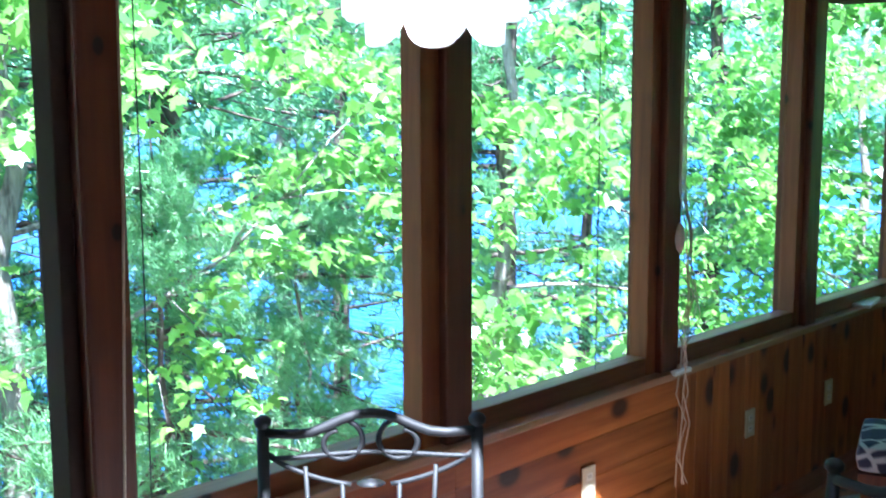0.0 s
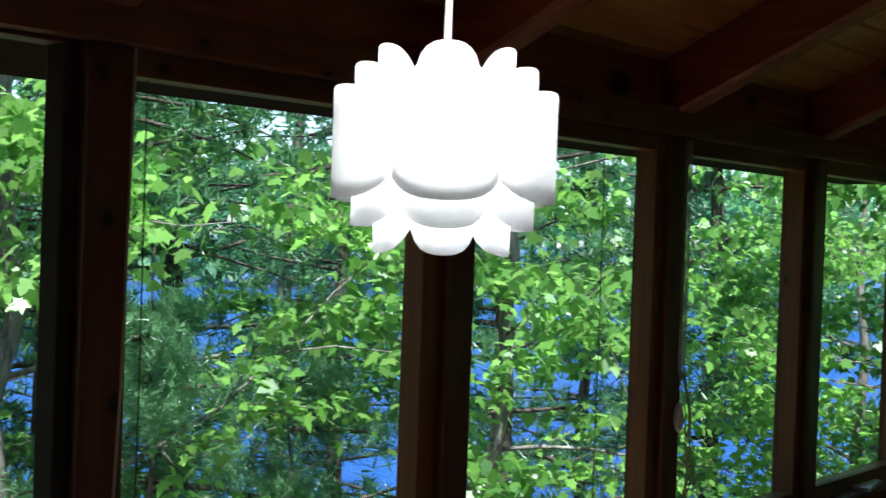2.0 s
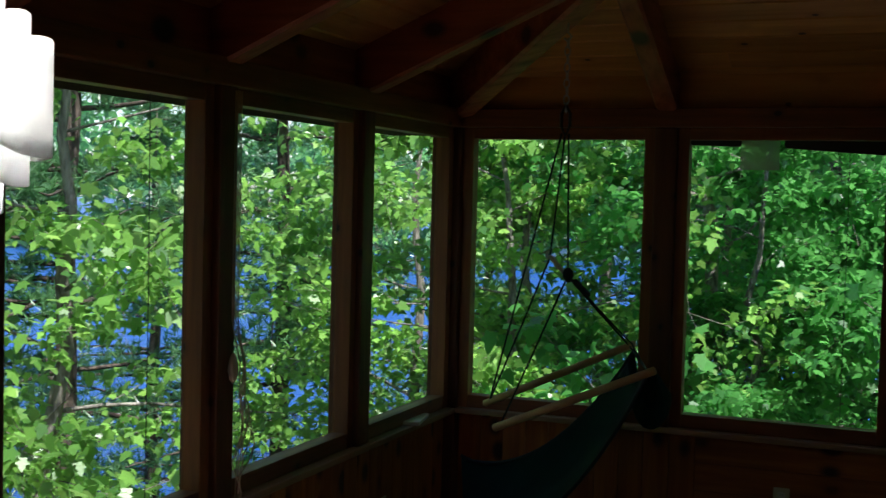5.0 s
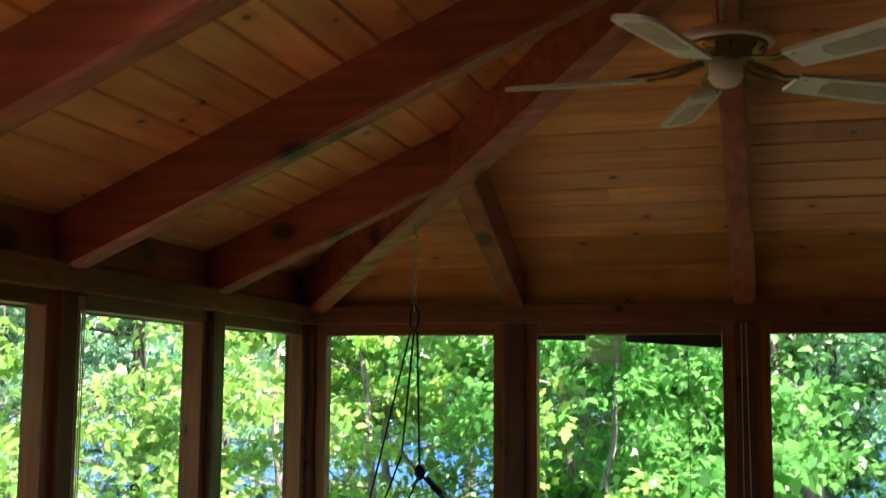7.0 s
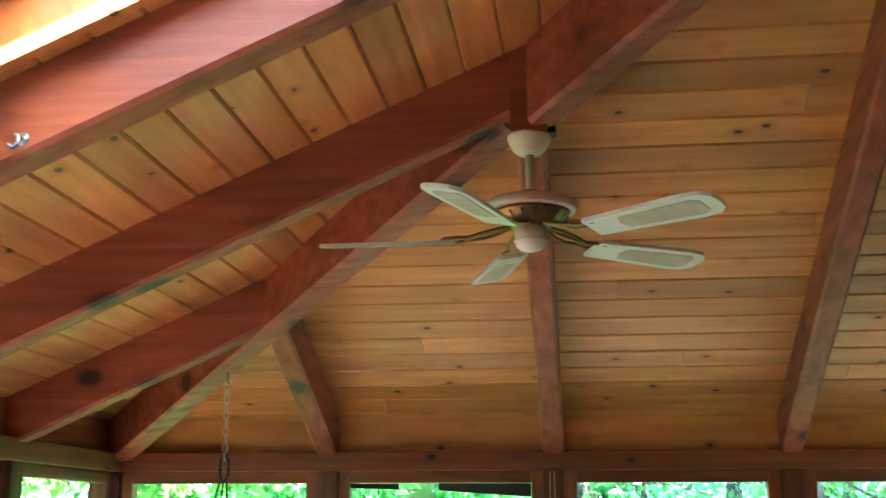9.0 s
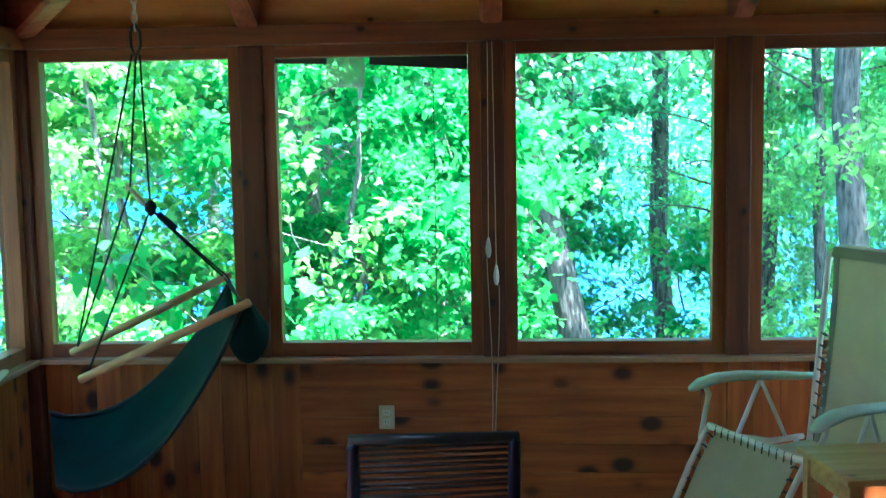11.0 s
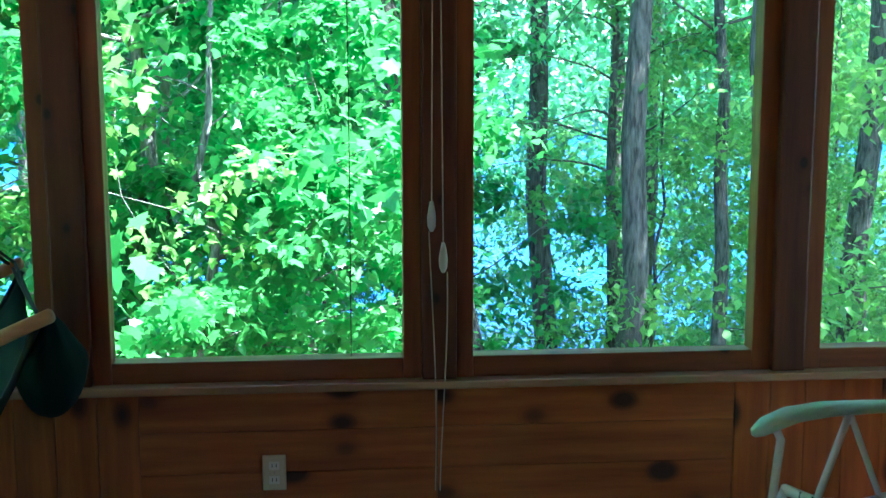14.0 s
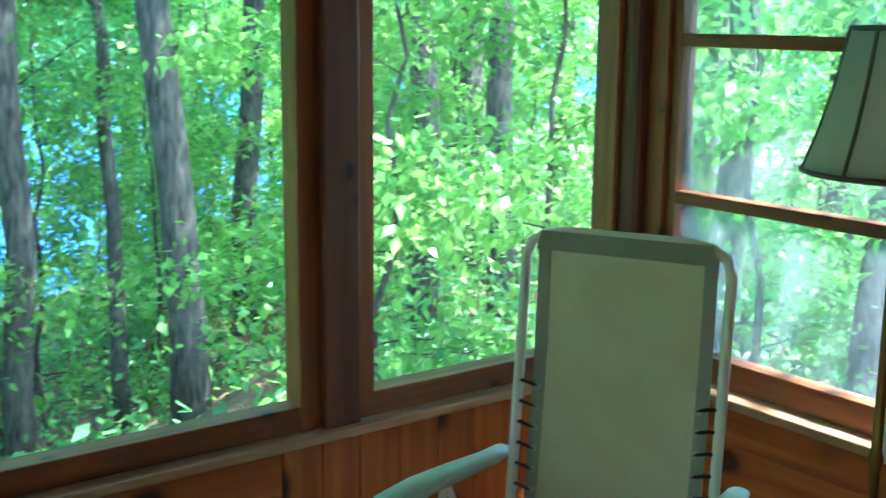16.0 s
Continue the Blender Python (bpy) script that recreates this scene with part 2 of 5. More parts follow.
def screen_mat():
    m, t, b = nodes_of("insect_screen", 0.7)
    b.inputs["Base Color"].default_value = (0.16, 0.17, 0.17, 1)
    tp = t.nodes.new("ShaderNodeBsdfTransparent")
    ms = t.nodes.new("ShaderNodeMixShader")
    co = t.nodes.new("ShaderNodeTexCoord").outputs["Object"]
    t.links.new(ramp(t, noise_tex(t, co, 1.3, 3), [(0.3, (0.05,) * 3), (0.75, (0.12,) * 3)]), ms.inputs[0])
    t.links.new(tp.outputs[0], ms.inputs[1])
    t.links.new(b.outputs[0], ms.inputs[2])
    t.links.new(ms.outputs[0], t.nodes["Material Output"].inputs["Surface"])
    return m


M_SCREEN = screen_mat()


def glass_mat():
    m, t, b = nodes_of("dusty_glass", 0.05)
    tp = t.nodes.new("ShaderNodeBsdfTransparent")
    tp.inputs["Color"].default_value = (0.86, 0.92, 0.92, 1)
    gl = t.nodes.new("ShaderNodeBsdfGlossy")
    gl.inputs["Roughness"].default_value = 0.03
    df = t.nodes.new("ShaderNodeBsdfTranslucent")
    df.inputs["Color"].default_value = (0.6, 0.68, 0.72, 1)
    fr = t.nodes.new("ShaderNodeFresnel")
    m1, m2 = t.nodes.new("ShaderNodeMixShader"), t.nodes.new("ShaderNodeMixShader")
    t.links.new(fr.outputs[0], m1.inputs[0])
    t.links.new(tp.outputs[0], m1.inputs[1])
    t.links.new(gl.outputs[0], m1.inputs[2])
    co = t.nodes.new("ShaderNodeTexCoord").outputs["Object"]
    dust = noise_tex(t, co, 1.0, 5, 0.6, (3.0, 5.0, 1.4))
    t.links.new(ramp(t, dust, [(0.35, (0.015,) * 3), (0.75, (0.09,) * 3)]), m2.inputs[0])
    t.links.new(m1.outputs[0], m2.inputs[1])
    t.links.new(df.outputs[0], m2.inputs[2])
    t.links.new(m2.outputs[0], t.nodes["Material Output"].inputs["Surface"])
    return m


M_GLASS = glass_mat()


def porch_wall(key, name, length, rail, label):
    w = WALLS[key]
    root = tagged(new(name), label, "wall", kind="structure")
    bm = solid(w(0.0, length, -0.09, 0.0, -0.03, Z_SILL - 0.03))
    part("wall_core", bm, M_DARK, root)
    part("top_plate", solid(w(0.0, length, -0.09, 0.085, 2.075, Z_PLATE)), rail, root, bev=0.006)
    part("sill_ledge", solid(w(0.085, length, -0.09, 0.088, Z_SILL - 0.026, Z_SILL)), M_SILL_X if key == "B" else M_SILL_Y, root, "weathered pine sill board, coloured paler for the daylight it catches", bev=0.006)
    return root


wall_a = porch_wall("A", "wall_west", LONG, M_RAIL_Y, "stained pine knee wall under a row of screened openings")
wall_b = porch_wall("B", "wall_north", WIDE, M_RAIL_X, "stained knotty pine knee wall under screened openings")


def post(key, s, root, half=0.052):
    w = WALLS[key]
    part("post", solid(w(s - half, s + half, -0.075, 0.07, Z_SILL, 2.075)), M_POST, root, "dark red-brown stained post", bev=0.008)


def screen_window(key, i, s0, s1, rail, z1=Z_HIGH):
    """A screen in its frame of two stiles and two rails, between two posts; s0 and s1 bound the clear opening."""
    w = WALLS[key]
    root = tagged(new("window_%s_%d" % ({"A": "west", "B": "north"}[key], i)), "insect screen in a stained pine frame", "window", kind="structure")
    lo = max(q for q in BOUNDS if q < s0)
    hi = min([q for q in BOUNDS if q > s1] + [LONG if key == "A" else WIDE - 0.10])
    # west window 5: first stile near-black, the shade on it put into the colour
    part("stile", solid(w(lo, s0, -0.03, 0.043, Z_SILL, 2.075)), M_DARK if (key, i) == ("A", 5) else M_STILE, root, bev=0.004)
    part("stile", solid(w(s1, hi, -0.03, 0.043, Z_SILL, 2.075)), M_STILE, root, bev=0.004)
    part("bottom_rail", solid(w(s0, s1, -0.03, 0.04, Z_SILL, Z_LOW)), rail, root, bev=0.004)
    part("top_rail", solid(w(s0, s1, -0.03, 0.04, z1, 2.075)), rail, root, bev=0.004)
    sc = part("screen", solid(w(s0, s1, -0.022, -0.020, Z_LOW, z1)), M_SCREEN, root)
    sc.visible_shadow = False
    return root


edges_b = [(0.134, 0.989), (1.199, 2.056), (2.266, 3.126), (3.342, 4.167)]
edges_a = [(0.135, 0.989), (1.192, 2.076), (2.267, 3.183), (3.356, 4.255), (4.385, 5.290), (5.466, 6.30)]
BOUNDS = [0.08] + [q for s in POSTS for q in (s - 0.052, s + 0.052)]
for i, (a, b) in enumerate(edges_b):
    screen_window("B", i + 1, a, b, M_RAIL_X)
for i, (a, b) in enumerate(edges_a):
    screen_window("A", i + 1, a, b, M_RAIL_Y, Z_HIGH + (0.045 if i == 4 else 0))
for s in POSTS[:3]:
    post("B", s, wall_b)
for s in POSTS:
    post("A", s, wall_a)
part("corner_post", solid((-0.075, 0.08, -0.08, 0.075, -0.03, 2.075)), M_POST, wall_b, bev=0.01)

# east wall: a sash window by the corner, then boards up to the roof
wall_c = tagged(new("wall_east"), "stained pine wall with a glazed window by the corner", "wall", kind="structure")
wc = WALLS["C"]
part("wall_core", solid(wc(0, LONG, -0.1, 0.0, -0.03, Z_SILL - 0.03)), M_DARK, wall_c)
# unseen past the window: boarded over to cut the light from the east
part("wall_core", solid(wc(1.19, LONG, -0.1, 0.0, Z_SILL - 0.03, 2.1)), M_PANEL_Y, wall_c)
for (y0, h0), (y1, h1) in (((-WIDE, over(WIDE)), (0.0, over(0))), ((-LONG, over(WIDE)), (-WIDE, over(WIDE)))):
    bm = bmesh.new()
    hexa(bm, [(WIDE, y0, 2.1), (WIDE + 0.1, y0, 2.1), (WIDE + 0.1, y1, 2.1), (WIDE, y1, 2.1), (WIDE, y0, h0 + 0.05), (WIDE + 0.1, y0, h0 + 0.05), (WIDE + 0.1, y1, h1 + 0.05), (WIDE, y1, h1 + 0.05)])
    part("gable_core", bm, M_PANEL_Y, wall_c)
part("sill_ledge", solid(wc(0.085, 1.19, -0.09, 0.10, Z_SILL - 0.028, Z_SILL)), M_SILL_Y, wall_c, "weathered pine sill board, coloured paler for the daylight it catches", bev=0.006)
part("top_plate", solid(wc(0.085, LONG, -0.0, 0.085, 2.075, Z_PLATE)), M_RAIL_Y, wall_c, bev=0.006)
part("corner_post", solid((WIDE - 0.10, WIDE + 0.08, -0.10, 0.075, -0.03, 2.075)), M_POST, wall_c, bev=0.022)
part("corner_trim", solid((WIDE - 0.05, WIDE + 0.05, -0.165, -0.10, Z_SILL, 2.075)), M_STILE, wall_c, bev=0.006)
part("post", solid(wc(1.09, 1.19, -0.075, 0.07, Z_SILL, 2.075)), M_POST, wall_c, bev=0.008)
for i, (a, b) in enumerate([(0.167, 1.09)]):
    root = tagged(new("window_east_%d" % (i + 1)), "dusty glass window with two horizontal muntins", "window", kind="structure")
    part("stile", solid(wc(a, a + 0.03, -0.03, 0.03, Z_SILL, 2.075)), M_STILE, root, bev=0.004)
    part("stile", solid(wc(b - 0.03, b, -0.03, 0.03, Z_SILL, 2.075)), M_STILE, root, bev=0.004)
    part("bottom_rail", solid(wc(a + 0.03, b - 0.03, -0.03, 0.03, Z_SILL, 0.755)), M_RAIL_Y, root, bev=0.004)
    part("top_rail", solid(wc(a + 0.03, b - 0.03, -0.03, 0.03, 2.03, 2.075)), M_RAIL_Y, root, bev=0.004)
    for z in (1.187, 1.626):
        part("muntin", solid(wc(a + 0.03, b - 0.03, -0.02, 0.028, z - 0.018, z + 0.018)), M_RAIL_Y, root, bev=0.004)
    for z0, z1 in ((0.755, 1.169), (1.205, 1.608), (1.644, 2.03)):
        g = part("pane", solid(wc(a + 0.03, b - 0.03, -0.004, 0.0, z0, z1)), M_GLASS, root)
        g.visible_shadow = False

# south wall, behind the walker
bm = bmesh.new()
hexa(bm, [(-0.09, -LONG - 0.1, -0.03), (WIDE + 0.1, -LONG - 0.1, -0.03), (WIDE + 0.1, -LONG, -0.03), (-0.09, -LONG, -0.03),
          (-0.09, -LONG - 0.1, over(-0.09) + 0.03), (WIDE + 0.1, -LONG - 0.1, over(WIDE + 0.1) + 0.03), (WIDE + 0.1, -LONG, over(WIDE + 0.1) + 0.03), (-0.09, -LONG, over(-0.09) + 0.03)])
tagged(part("wall_south", bm, M_PANEL_X), "stained pine board wall", "wall", kind="structure")

# ---- ceiling: boards parallel to the eaves, in one mesh a slope ----
SKYS = [(1.05, 2.05, 3.36, 4.22), (1.05, 2.05, 4.38, 5.28)]      # skylights: x0, x1 in from the west wall, and s0, s1 along it


def ceiling_boards(key):
    bm = bmesh.new()
    rnd = random.Random(5 if key == "A" else 9)
    w, n = 0.119, 0
    g = 0.003
    end = LONG if key == "A" else WIDE
    while True:
        a, b = n * w - 0.05, (n + 1) * w - 0.05 - g
        if a > WIDE + 0.02:
            break
        cuts = [max(a, 0) - 0.02]
        s = cuts[0] + rnd.uniform(1.0, 3.4)
        while s < end - 0.6:
            cuts.append(POSTS[min(range(5), key=lambda k: abs(POSTS[k] - s))] if key == "A" else s)
            s += rnd.uniform(1.6, 3.4)
        cuts = sorted(set(cuts)) + [end]
        for s0, s1 in zip(cuts, cuts[1:]):
            spans = [(s0, s1 - 0.002)]
            for sk in SKYS:
                if key == "A" and b > sk[0] and a < sk[1]:
                    spans = [q for p0, p1 in spans for q in ((p0, min(p1, sk[2])), (max(p0, sk[3]), p1))]
            for p, q in spans:
                if q - p < 0.03:
                    continue
                lo = [(a, p), (b, p + (b - a) * (1 if s0 == cuts[0] else 0)), (b, q), (a, q)]
                rows = []
                for lift, inset in ((0.0, 0.005), (0.007, 0.0), (0.022, 0.0)):
                    for k, (d, s) in enumerate(lo):
                        dd = d + (inset if k in (0, 3) else -inset)
                        z = over(dd) + lift
                        rows.append((dd, -s, z) if key == "A" else (s, -dd, z))
                v = [bm.verts.new(r) for r in rows]
                bm.faces.new(v[0:4])
                for r in (0, 4):
                    for k in range(4):
                        j = (k + 1) % 4
                        bm.faces.new((v[r + k], v[r + 4 + k], v[r + 4 + j], v[r + j]))
                bm.faces.new(v[8:12][::-1])
        n += 1
    bmesh.ops.recalc_face_normals(bm, faces=list(bm.faces))
    return bm


tagged(part("ceiling_west", ceiling_boards("A"), M_CEIL_Y), "knotty pine tongue and groove ceiling boards", "ceiling", kind="structure")
tagged(part("ceiling_north", ceiling_boards("B"), M_CEIL_X), "knotty pine tongue and groove ceiling boards", "ceiling", kind="structure")

# roof deck above the boards
def deck(bm, key, d0, d1, s0, s1, diag):
    def at(d, s, lift):
        z = over(d) + lift
        return (d, -s, z) if key == "A" else (s, -d, z)
    c = [(d0, s0), (d1, diag if diag is not None else s0), (d1, s1), (d0, s1)]
    hexa(bm, [at(d, s, 0.024) for d, s in c] + [at(d, s, 0.12) for d, s in c])


bm = bmesh.new()
X0, X1 = SKYS[0][:2]
deck(bm, "A", -0.6, X0, -0.6, LONG + 0.1, X0)
deck(bm, "A", X0, X1, X0, SKYS[0][2], X1)
deck(bm, "A", X0, X1, SKYS[0][3], SKYS[1][2], None)
deck(bm, "A", X0, X1, SKYS[1][3], LONG + 0.1, None)
deck(bm, "A", X1, WIDE + 0.1, X1, LONG + 0.1, WIDE + 0.1)
deck(bm, "B", -0.6, WIDE + 0.1, -0.6, WIDE + 0.6, WIDE + 0.1)
bmesh.ops.recalc_face_normals(bm, faces=list(bm.faces))
tagged(part("roof", bm, M_DARK), "dark roof deck above the ceiling boards", "roof", kind="structure")


# ---- rafters ----
def beam(name, root, x0, y0, x1, y1, half, z_of, mat_, ch=0.012):
    """A rafter between two plan points, with its underside at z_of, up to the boards, and chamfered lower edges."""
    bm = bmesh.new()
    d = Vector((x1 - x0, y1 - y0, 0)).normalized()
    n = Vector((-d.y, d.x, 0)) * half
    ends = []
    for (x, y), (lo, hi) in (((x0, y0), z_of(x0, y0)), ((x1, y1), z_of(x1, y1))):
        c = Vector((x, y, 0))
        k = 1 - ch / half
        prof = [c - n * k + Vector((0, 0, lo)), c + n * k + Vector((0, 0, lo)), c + n + Vector((0, 0, lo + ch)), c + n + Vector((0, 0, hi)), c - n + Vector((0, 0, hi)), c - n + Vector((0, 0, lo + ch))]
        ends.append([bm.verts.new(p) for p in prof])
    for k in range(6):
        j = (k + 1) % 6
        bm.faces.new((ends[0][k], ends[0][j], ends[1][j], ends[1][k]))
    bm.faces.new(ends[0][::-1])
    bm.faces.new(ends[1])
    bmesh.ops.recalc_face_normals(bm, faces=list(bm.faces))
    return part(name, bm, mat_, root)


rafters = tagged(new("rafters"), "heavy red-brown stained roof rafters", "rafters", kind="structure")
for s in POSTS:
    stop = {0: s - 0.02, 1: s + 0.055}.get(POSTS.index(s), min(s - 0.03, WIDE))
    beam("rafter", rafters, 0.0, -s, stop, -s, 0.052, lambda x, y: (under(x), over(x) + 0.005), M_BEAM[0])
for s in POSTS[:3]:
    beam("rafter", rafters, s, 0.0, s, -s + 0.03, 0.047, lambda x, y: (under(-y), over(-y) + 0.005), M_BEAM[1])
beam("hip_rafter", rafters, 0.03, -0.03, 2.12, -2.12, 0.055, lambda x, y: (under(x) - 0.030, over(x) + 0.01), M_BEAM[0], 0.015)
beam("hip_rafter", rafters, 2.20, -2.20, WIDE, -WIDE, 0.055, lambda x, y: (under(x) - 0.085, over(x) + 0.01), M_BEAM[0], 0.015)
# boss block where the rafters meet the hip
part("boss_block", solid((2.105, 2.217, -2.215, -2.110, 2.988, over(2.11))), M_BEAM[0], rafters, bev=0.006)
# frieze blocks between the rafters, above the plate
bm = bmesh.new()
box(bm, -0.02, 0.02, -LONG, 0.0, Z_PLATE, over(0) + 0.01)
part("frieze_board", bm, M_BEAM[1], rafters)
bm = bmesh.new()
box(bm, 0.0, WIDE, -0.02, 0.02, Z_PLATE, over(0) + 0.01)
part("frieze_board", bm, M_CEIL_X, rafters)

# skylights with pine wells
def on_slope(d, s, lift):
    return (d, -s, over(d) + lift)


def skylight_at(x0, x1, s0, s1):
    root = tagged(new("skylight"), "bright skylight in a pine-lined well", "skylight", kind="structure")
    for a, b, c, d in ((x0 - 0.02, x0 + 0.01, s0 - 0.02, s1 + 0.02), (x1 - 0.01, x1 + 0.02, s0 - 0.02, s1 + 0.02), (x0 + 0.01, x1 - 0.01, s0 - 0.02, s0 + 0.01), (x0 + 0.01, x1 - 0.01, s1 - 0.01, s1 + 0.02)):
        bm = bmesh.new()
        q = [(a, d), (b, d), (b, c), (a, c)]
        hexa(bm, [on_slope(x, s, -0.015) for x, s in q] + [on_slope(x, s, 0.2) for x, s in q])
        bmesh.ops.recalc_face_normals(bm, faces=list(bm.faces))
        part("well_board", bm, M_CEIL_Y, root)
    bm = bmesh.new()
    q = [(x0 - 0.02, s1 + 0.02), (x1 + 0.02, s1 + 0.02), (x1 + 0.02, s0 - 0.02), (x0 - 0.02, s0 - 0.02)]
    hexa(bm, [on_slope(x, s, 0.2) for x, s in q] + [on_slope(x, s, 0.206) for x, s in q])
    bmesh.ops.recalc_face_normals(bm, faces=list(bm.faces))
    part("skylight_pane", bm, M_GLASS, root).visible_shadow = False
    for a, b, c, d in ((x0 + 0.01, x0 + 0.06, s0 + 0.01, s1 - 0.01), (x1 - 0.06, x1 - 0.01, s0 + 0.01, s1 - 0.01), (x0 + 0.06, x1 - 0.06, s0 + 0.01, s0 + 0.06), (x0 + 0.06, x1 - 0.06, s1 - 0.06, s1 - 0.01)):
        bm = bmesh.new()
        q = [(a, d), (b, d), (b, c), (a, c)]
        hexa(bm, [on_slope(x, s, 0.14) for x, s in q] + [on_slope(x, s, 0.196) for x, s in q])
        bmesh.ops.recalc_face_normals(bm, faces=list(bm.faces))
        part("sash_rail", bm, M_SILL_Y, root, "pale pine skylight sash")


for sk in SKYS:
    skylight_at(*sk)

# ---- ground, lake, far shore ----
def ground_z(x, y):
    w = (-x + y) * 0.707 - 1.0
    w2 = max(0.0, math.hypot(max(0, -x), max(0, y)) - 2.0) * 0.07
    z = -1.0 - 0.27 * max(0.0, w) - w2 + 0.25 * noise.noise((x * 0.12, y * 0.12, 0)) + 0.06 * noise.noise((x * 0.7, y * 0.7, 3))
    # the bank falls away to the north
    a, b = min(1, max(0, (y - 2.5) / 4)), min(1, max(0, (7.5 - x) / 2.5))
    z -= 1.15 * a * a * (3 - 2 * a) * b * b * (3 - 2 * b)
    return max(z, -9.0)


def grid_mesh(x0, x1, y0, y1, n):
    bm = bmesh.new()
    vs = [[bm.verts.new((x0 + (x1 - x0) * i / n, y0 + (y1 - y0) * j / n, ground_z(x0 + (x1 - x0) * i / n, y0 + (y1 - y0) * j / n))) for j in range(n + 1)] for i in range(n + 1)]
    for i in range(n):
        for j in range(n):
            bm.faces.new((vs[i][j], vs[i + 1][j], vs[i + 1][j + 1], vs[i][j + 1]))
    return bm


def litter_mat():
    m, t, b = nodes_of("leaf_litter", 0.95)
    co = t.nodes.new("ShaderNodeTexCoord").outputs["Object"]
    a = noise_tex(t, co, 7.0, 6, 0.7)
    big = noise_tex(t, co, 0.5, 3)
    col = ramp(t, a, [(0.3, (0.05, 0.032, 0.02)), (0.55, (0.16, 0.10, 0.06)), (0.75, (0.30, 0.22, 0.15))])
    col = mix(t, col, (0.05, 0.10, 0.02), ramp(t, big, [(0.5, (0, 0, 0)), (0.65, (0.8, 0.8, 0.8))]))
    t.links.new(col, b.inputs["Base Color"])
    bump(t, b, a, 0.8, 0.05)
    return m


tagged(part("ground", grid_mesh(-300, 300, -100, 500, 150), litter_mat(), smooth=True), "forest floor of brown leaf litter sloping to a lake", "ground", kind="structure")


def water_mat():
    m, t, b = nodes_of("lake_water", 0.3)
    b.inputs["Base Color"].default_value = (0.010, 0.062, 0.235, 1)
    b.inputs["IOR"].default_value = 1.33
    b.inputs["Specular IOR Level"].default_value = 0.3
    co = t.nodes.new("ShaderNodeTexCoord").outputs["Object"]
    bump(t, b, noise_tex(t, co, 1.0, 3, 0.6, (1.2, 3.0, 1.0)), 0.7, 0.25)
    return m


bm = bmesh.new()
bm.faces.new([bm.verts.new(p) for p in ((-900, 8, -6.0), (300, 8, -6.0), (300, 900, -6.0), (-900, 900, -6.0))])
bm.faces.new([bm.verts.new(p) for p in ((-900, -300, -6.0), (-12, -300, -6.0), (-12, 8, -6.0), (-900, 8, -6.0))])
tagged(part("lake_water", bm, water_mat()), "blue rippled lake between the trees", "water", kind="structure")
# ---- trees ----
LEAF_SHAPE = [(0.0, 0.0), (0.34, -0.08), (0.30, 0.18), (0.52, 0.42), (0.27, 0.50), (0.22, 0.72), (0.0, 1.05), (-0.22, 0.72), (-0.27, 0.50), (-0.52, 0.42), (-0.30, 0.18), (-0.34, -0.08)]


def leaf_mesh(name, centres, size, rng, lobed=True, droop=0.9, jitter=0.25):
    """Many small leaves as one mesh: each a lobed or a plain pointed blade, tilted and turned at random."""
    shape = np.array(LEAF_SHAPE if lobed else [(0, 0), (0.30, 0.35), (0, 1.0), (-0.30, 0.35)], float)
    n, k = len(centres), len(shape)
    yaw, tilt, roll = rng.uniform(0, 6.283, n), rng.normal(-0.45 * droop, 0.45, n), rng.normal(0, 0.5, n)
    sz = size * rng.uniform(0.6, 1.35, n)
    lx = shape[None, :, 0] * sz[:, None]
    ly = shape[None, :, 1] * sz[:, None]
    lz = -np.abs(lx) * 0.25 - 0.25 * ly * ly / sz[:, None]
    x1, z1 = lx * np.cos(roll)[:, None] + lz * np.sin(roll)[:, None], -lx * np.sin(roll)[:, None] + lz * np.cos(roll)[:, None]
    y2, z2 = ly * np.cos(tilt)[:, None] - z1 * np.sin(tilt)[:, None], ly * np.sin(tilt)[:, None] + z1 * np.cos(tilt)[:, None]
    x3, y3 = x1 * np.cos(yaw)[:, None] - y2 * np.sin(yaw)[:, None], x1 * np.sin(yaw)[:, None] + y2 * np.cos(yaw)[:, None]
    v = np.stack([x3, y3, z2], -1) + centres[:, None, :]
    me = bpy.data.meshes.new(name)
    me.vertices.add(n * k)
    me.vertices.foreach_set("co", v.astype(np.float32).ravel())
    me.loops.add(n * k)
    me.loops.foreach_set("vertex_index", np.arange(n * k, dtype=np.int32))
    me.polygons.add(n)
    me.polygons.foreach_set("loop_start", np.arange(0, n * k, k, dtype=np.int32))
    me.polygons.foreach_set("loop_total", np.full(n, k, dtype=np.int32))
    me.update()
    me.validate()
    return me


def limb_path(rng, start, way, length, steps=6, sag=0.0, wander=0.16):
    p, d, out = Vector(start), Vector(way).normalized(), [Vector(start)]
    for i in range(steps):
        d = (d + Vector(rng.normal(0, wander, 3)) + Vector((0, 0, -sag))).normalized()
        p = p + d * (length / steps)
        out.append(p.copy())
    return out


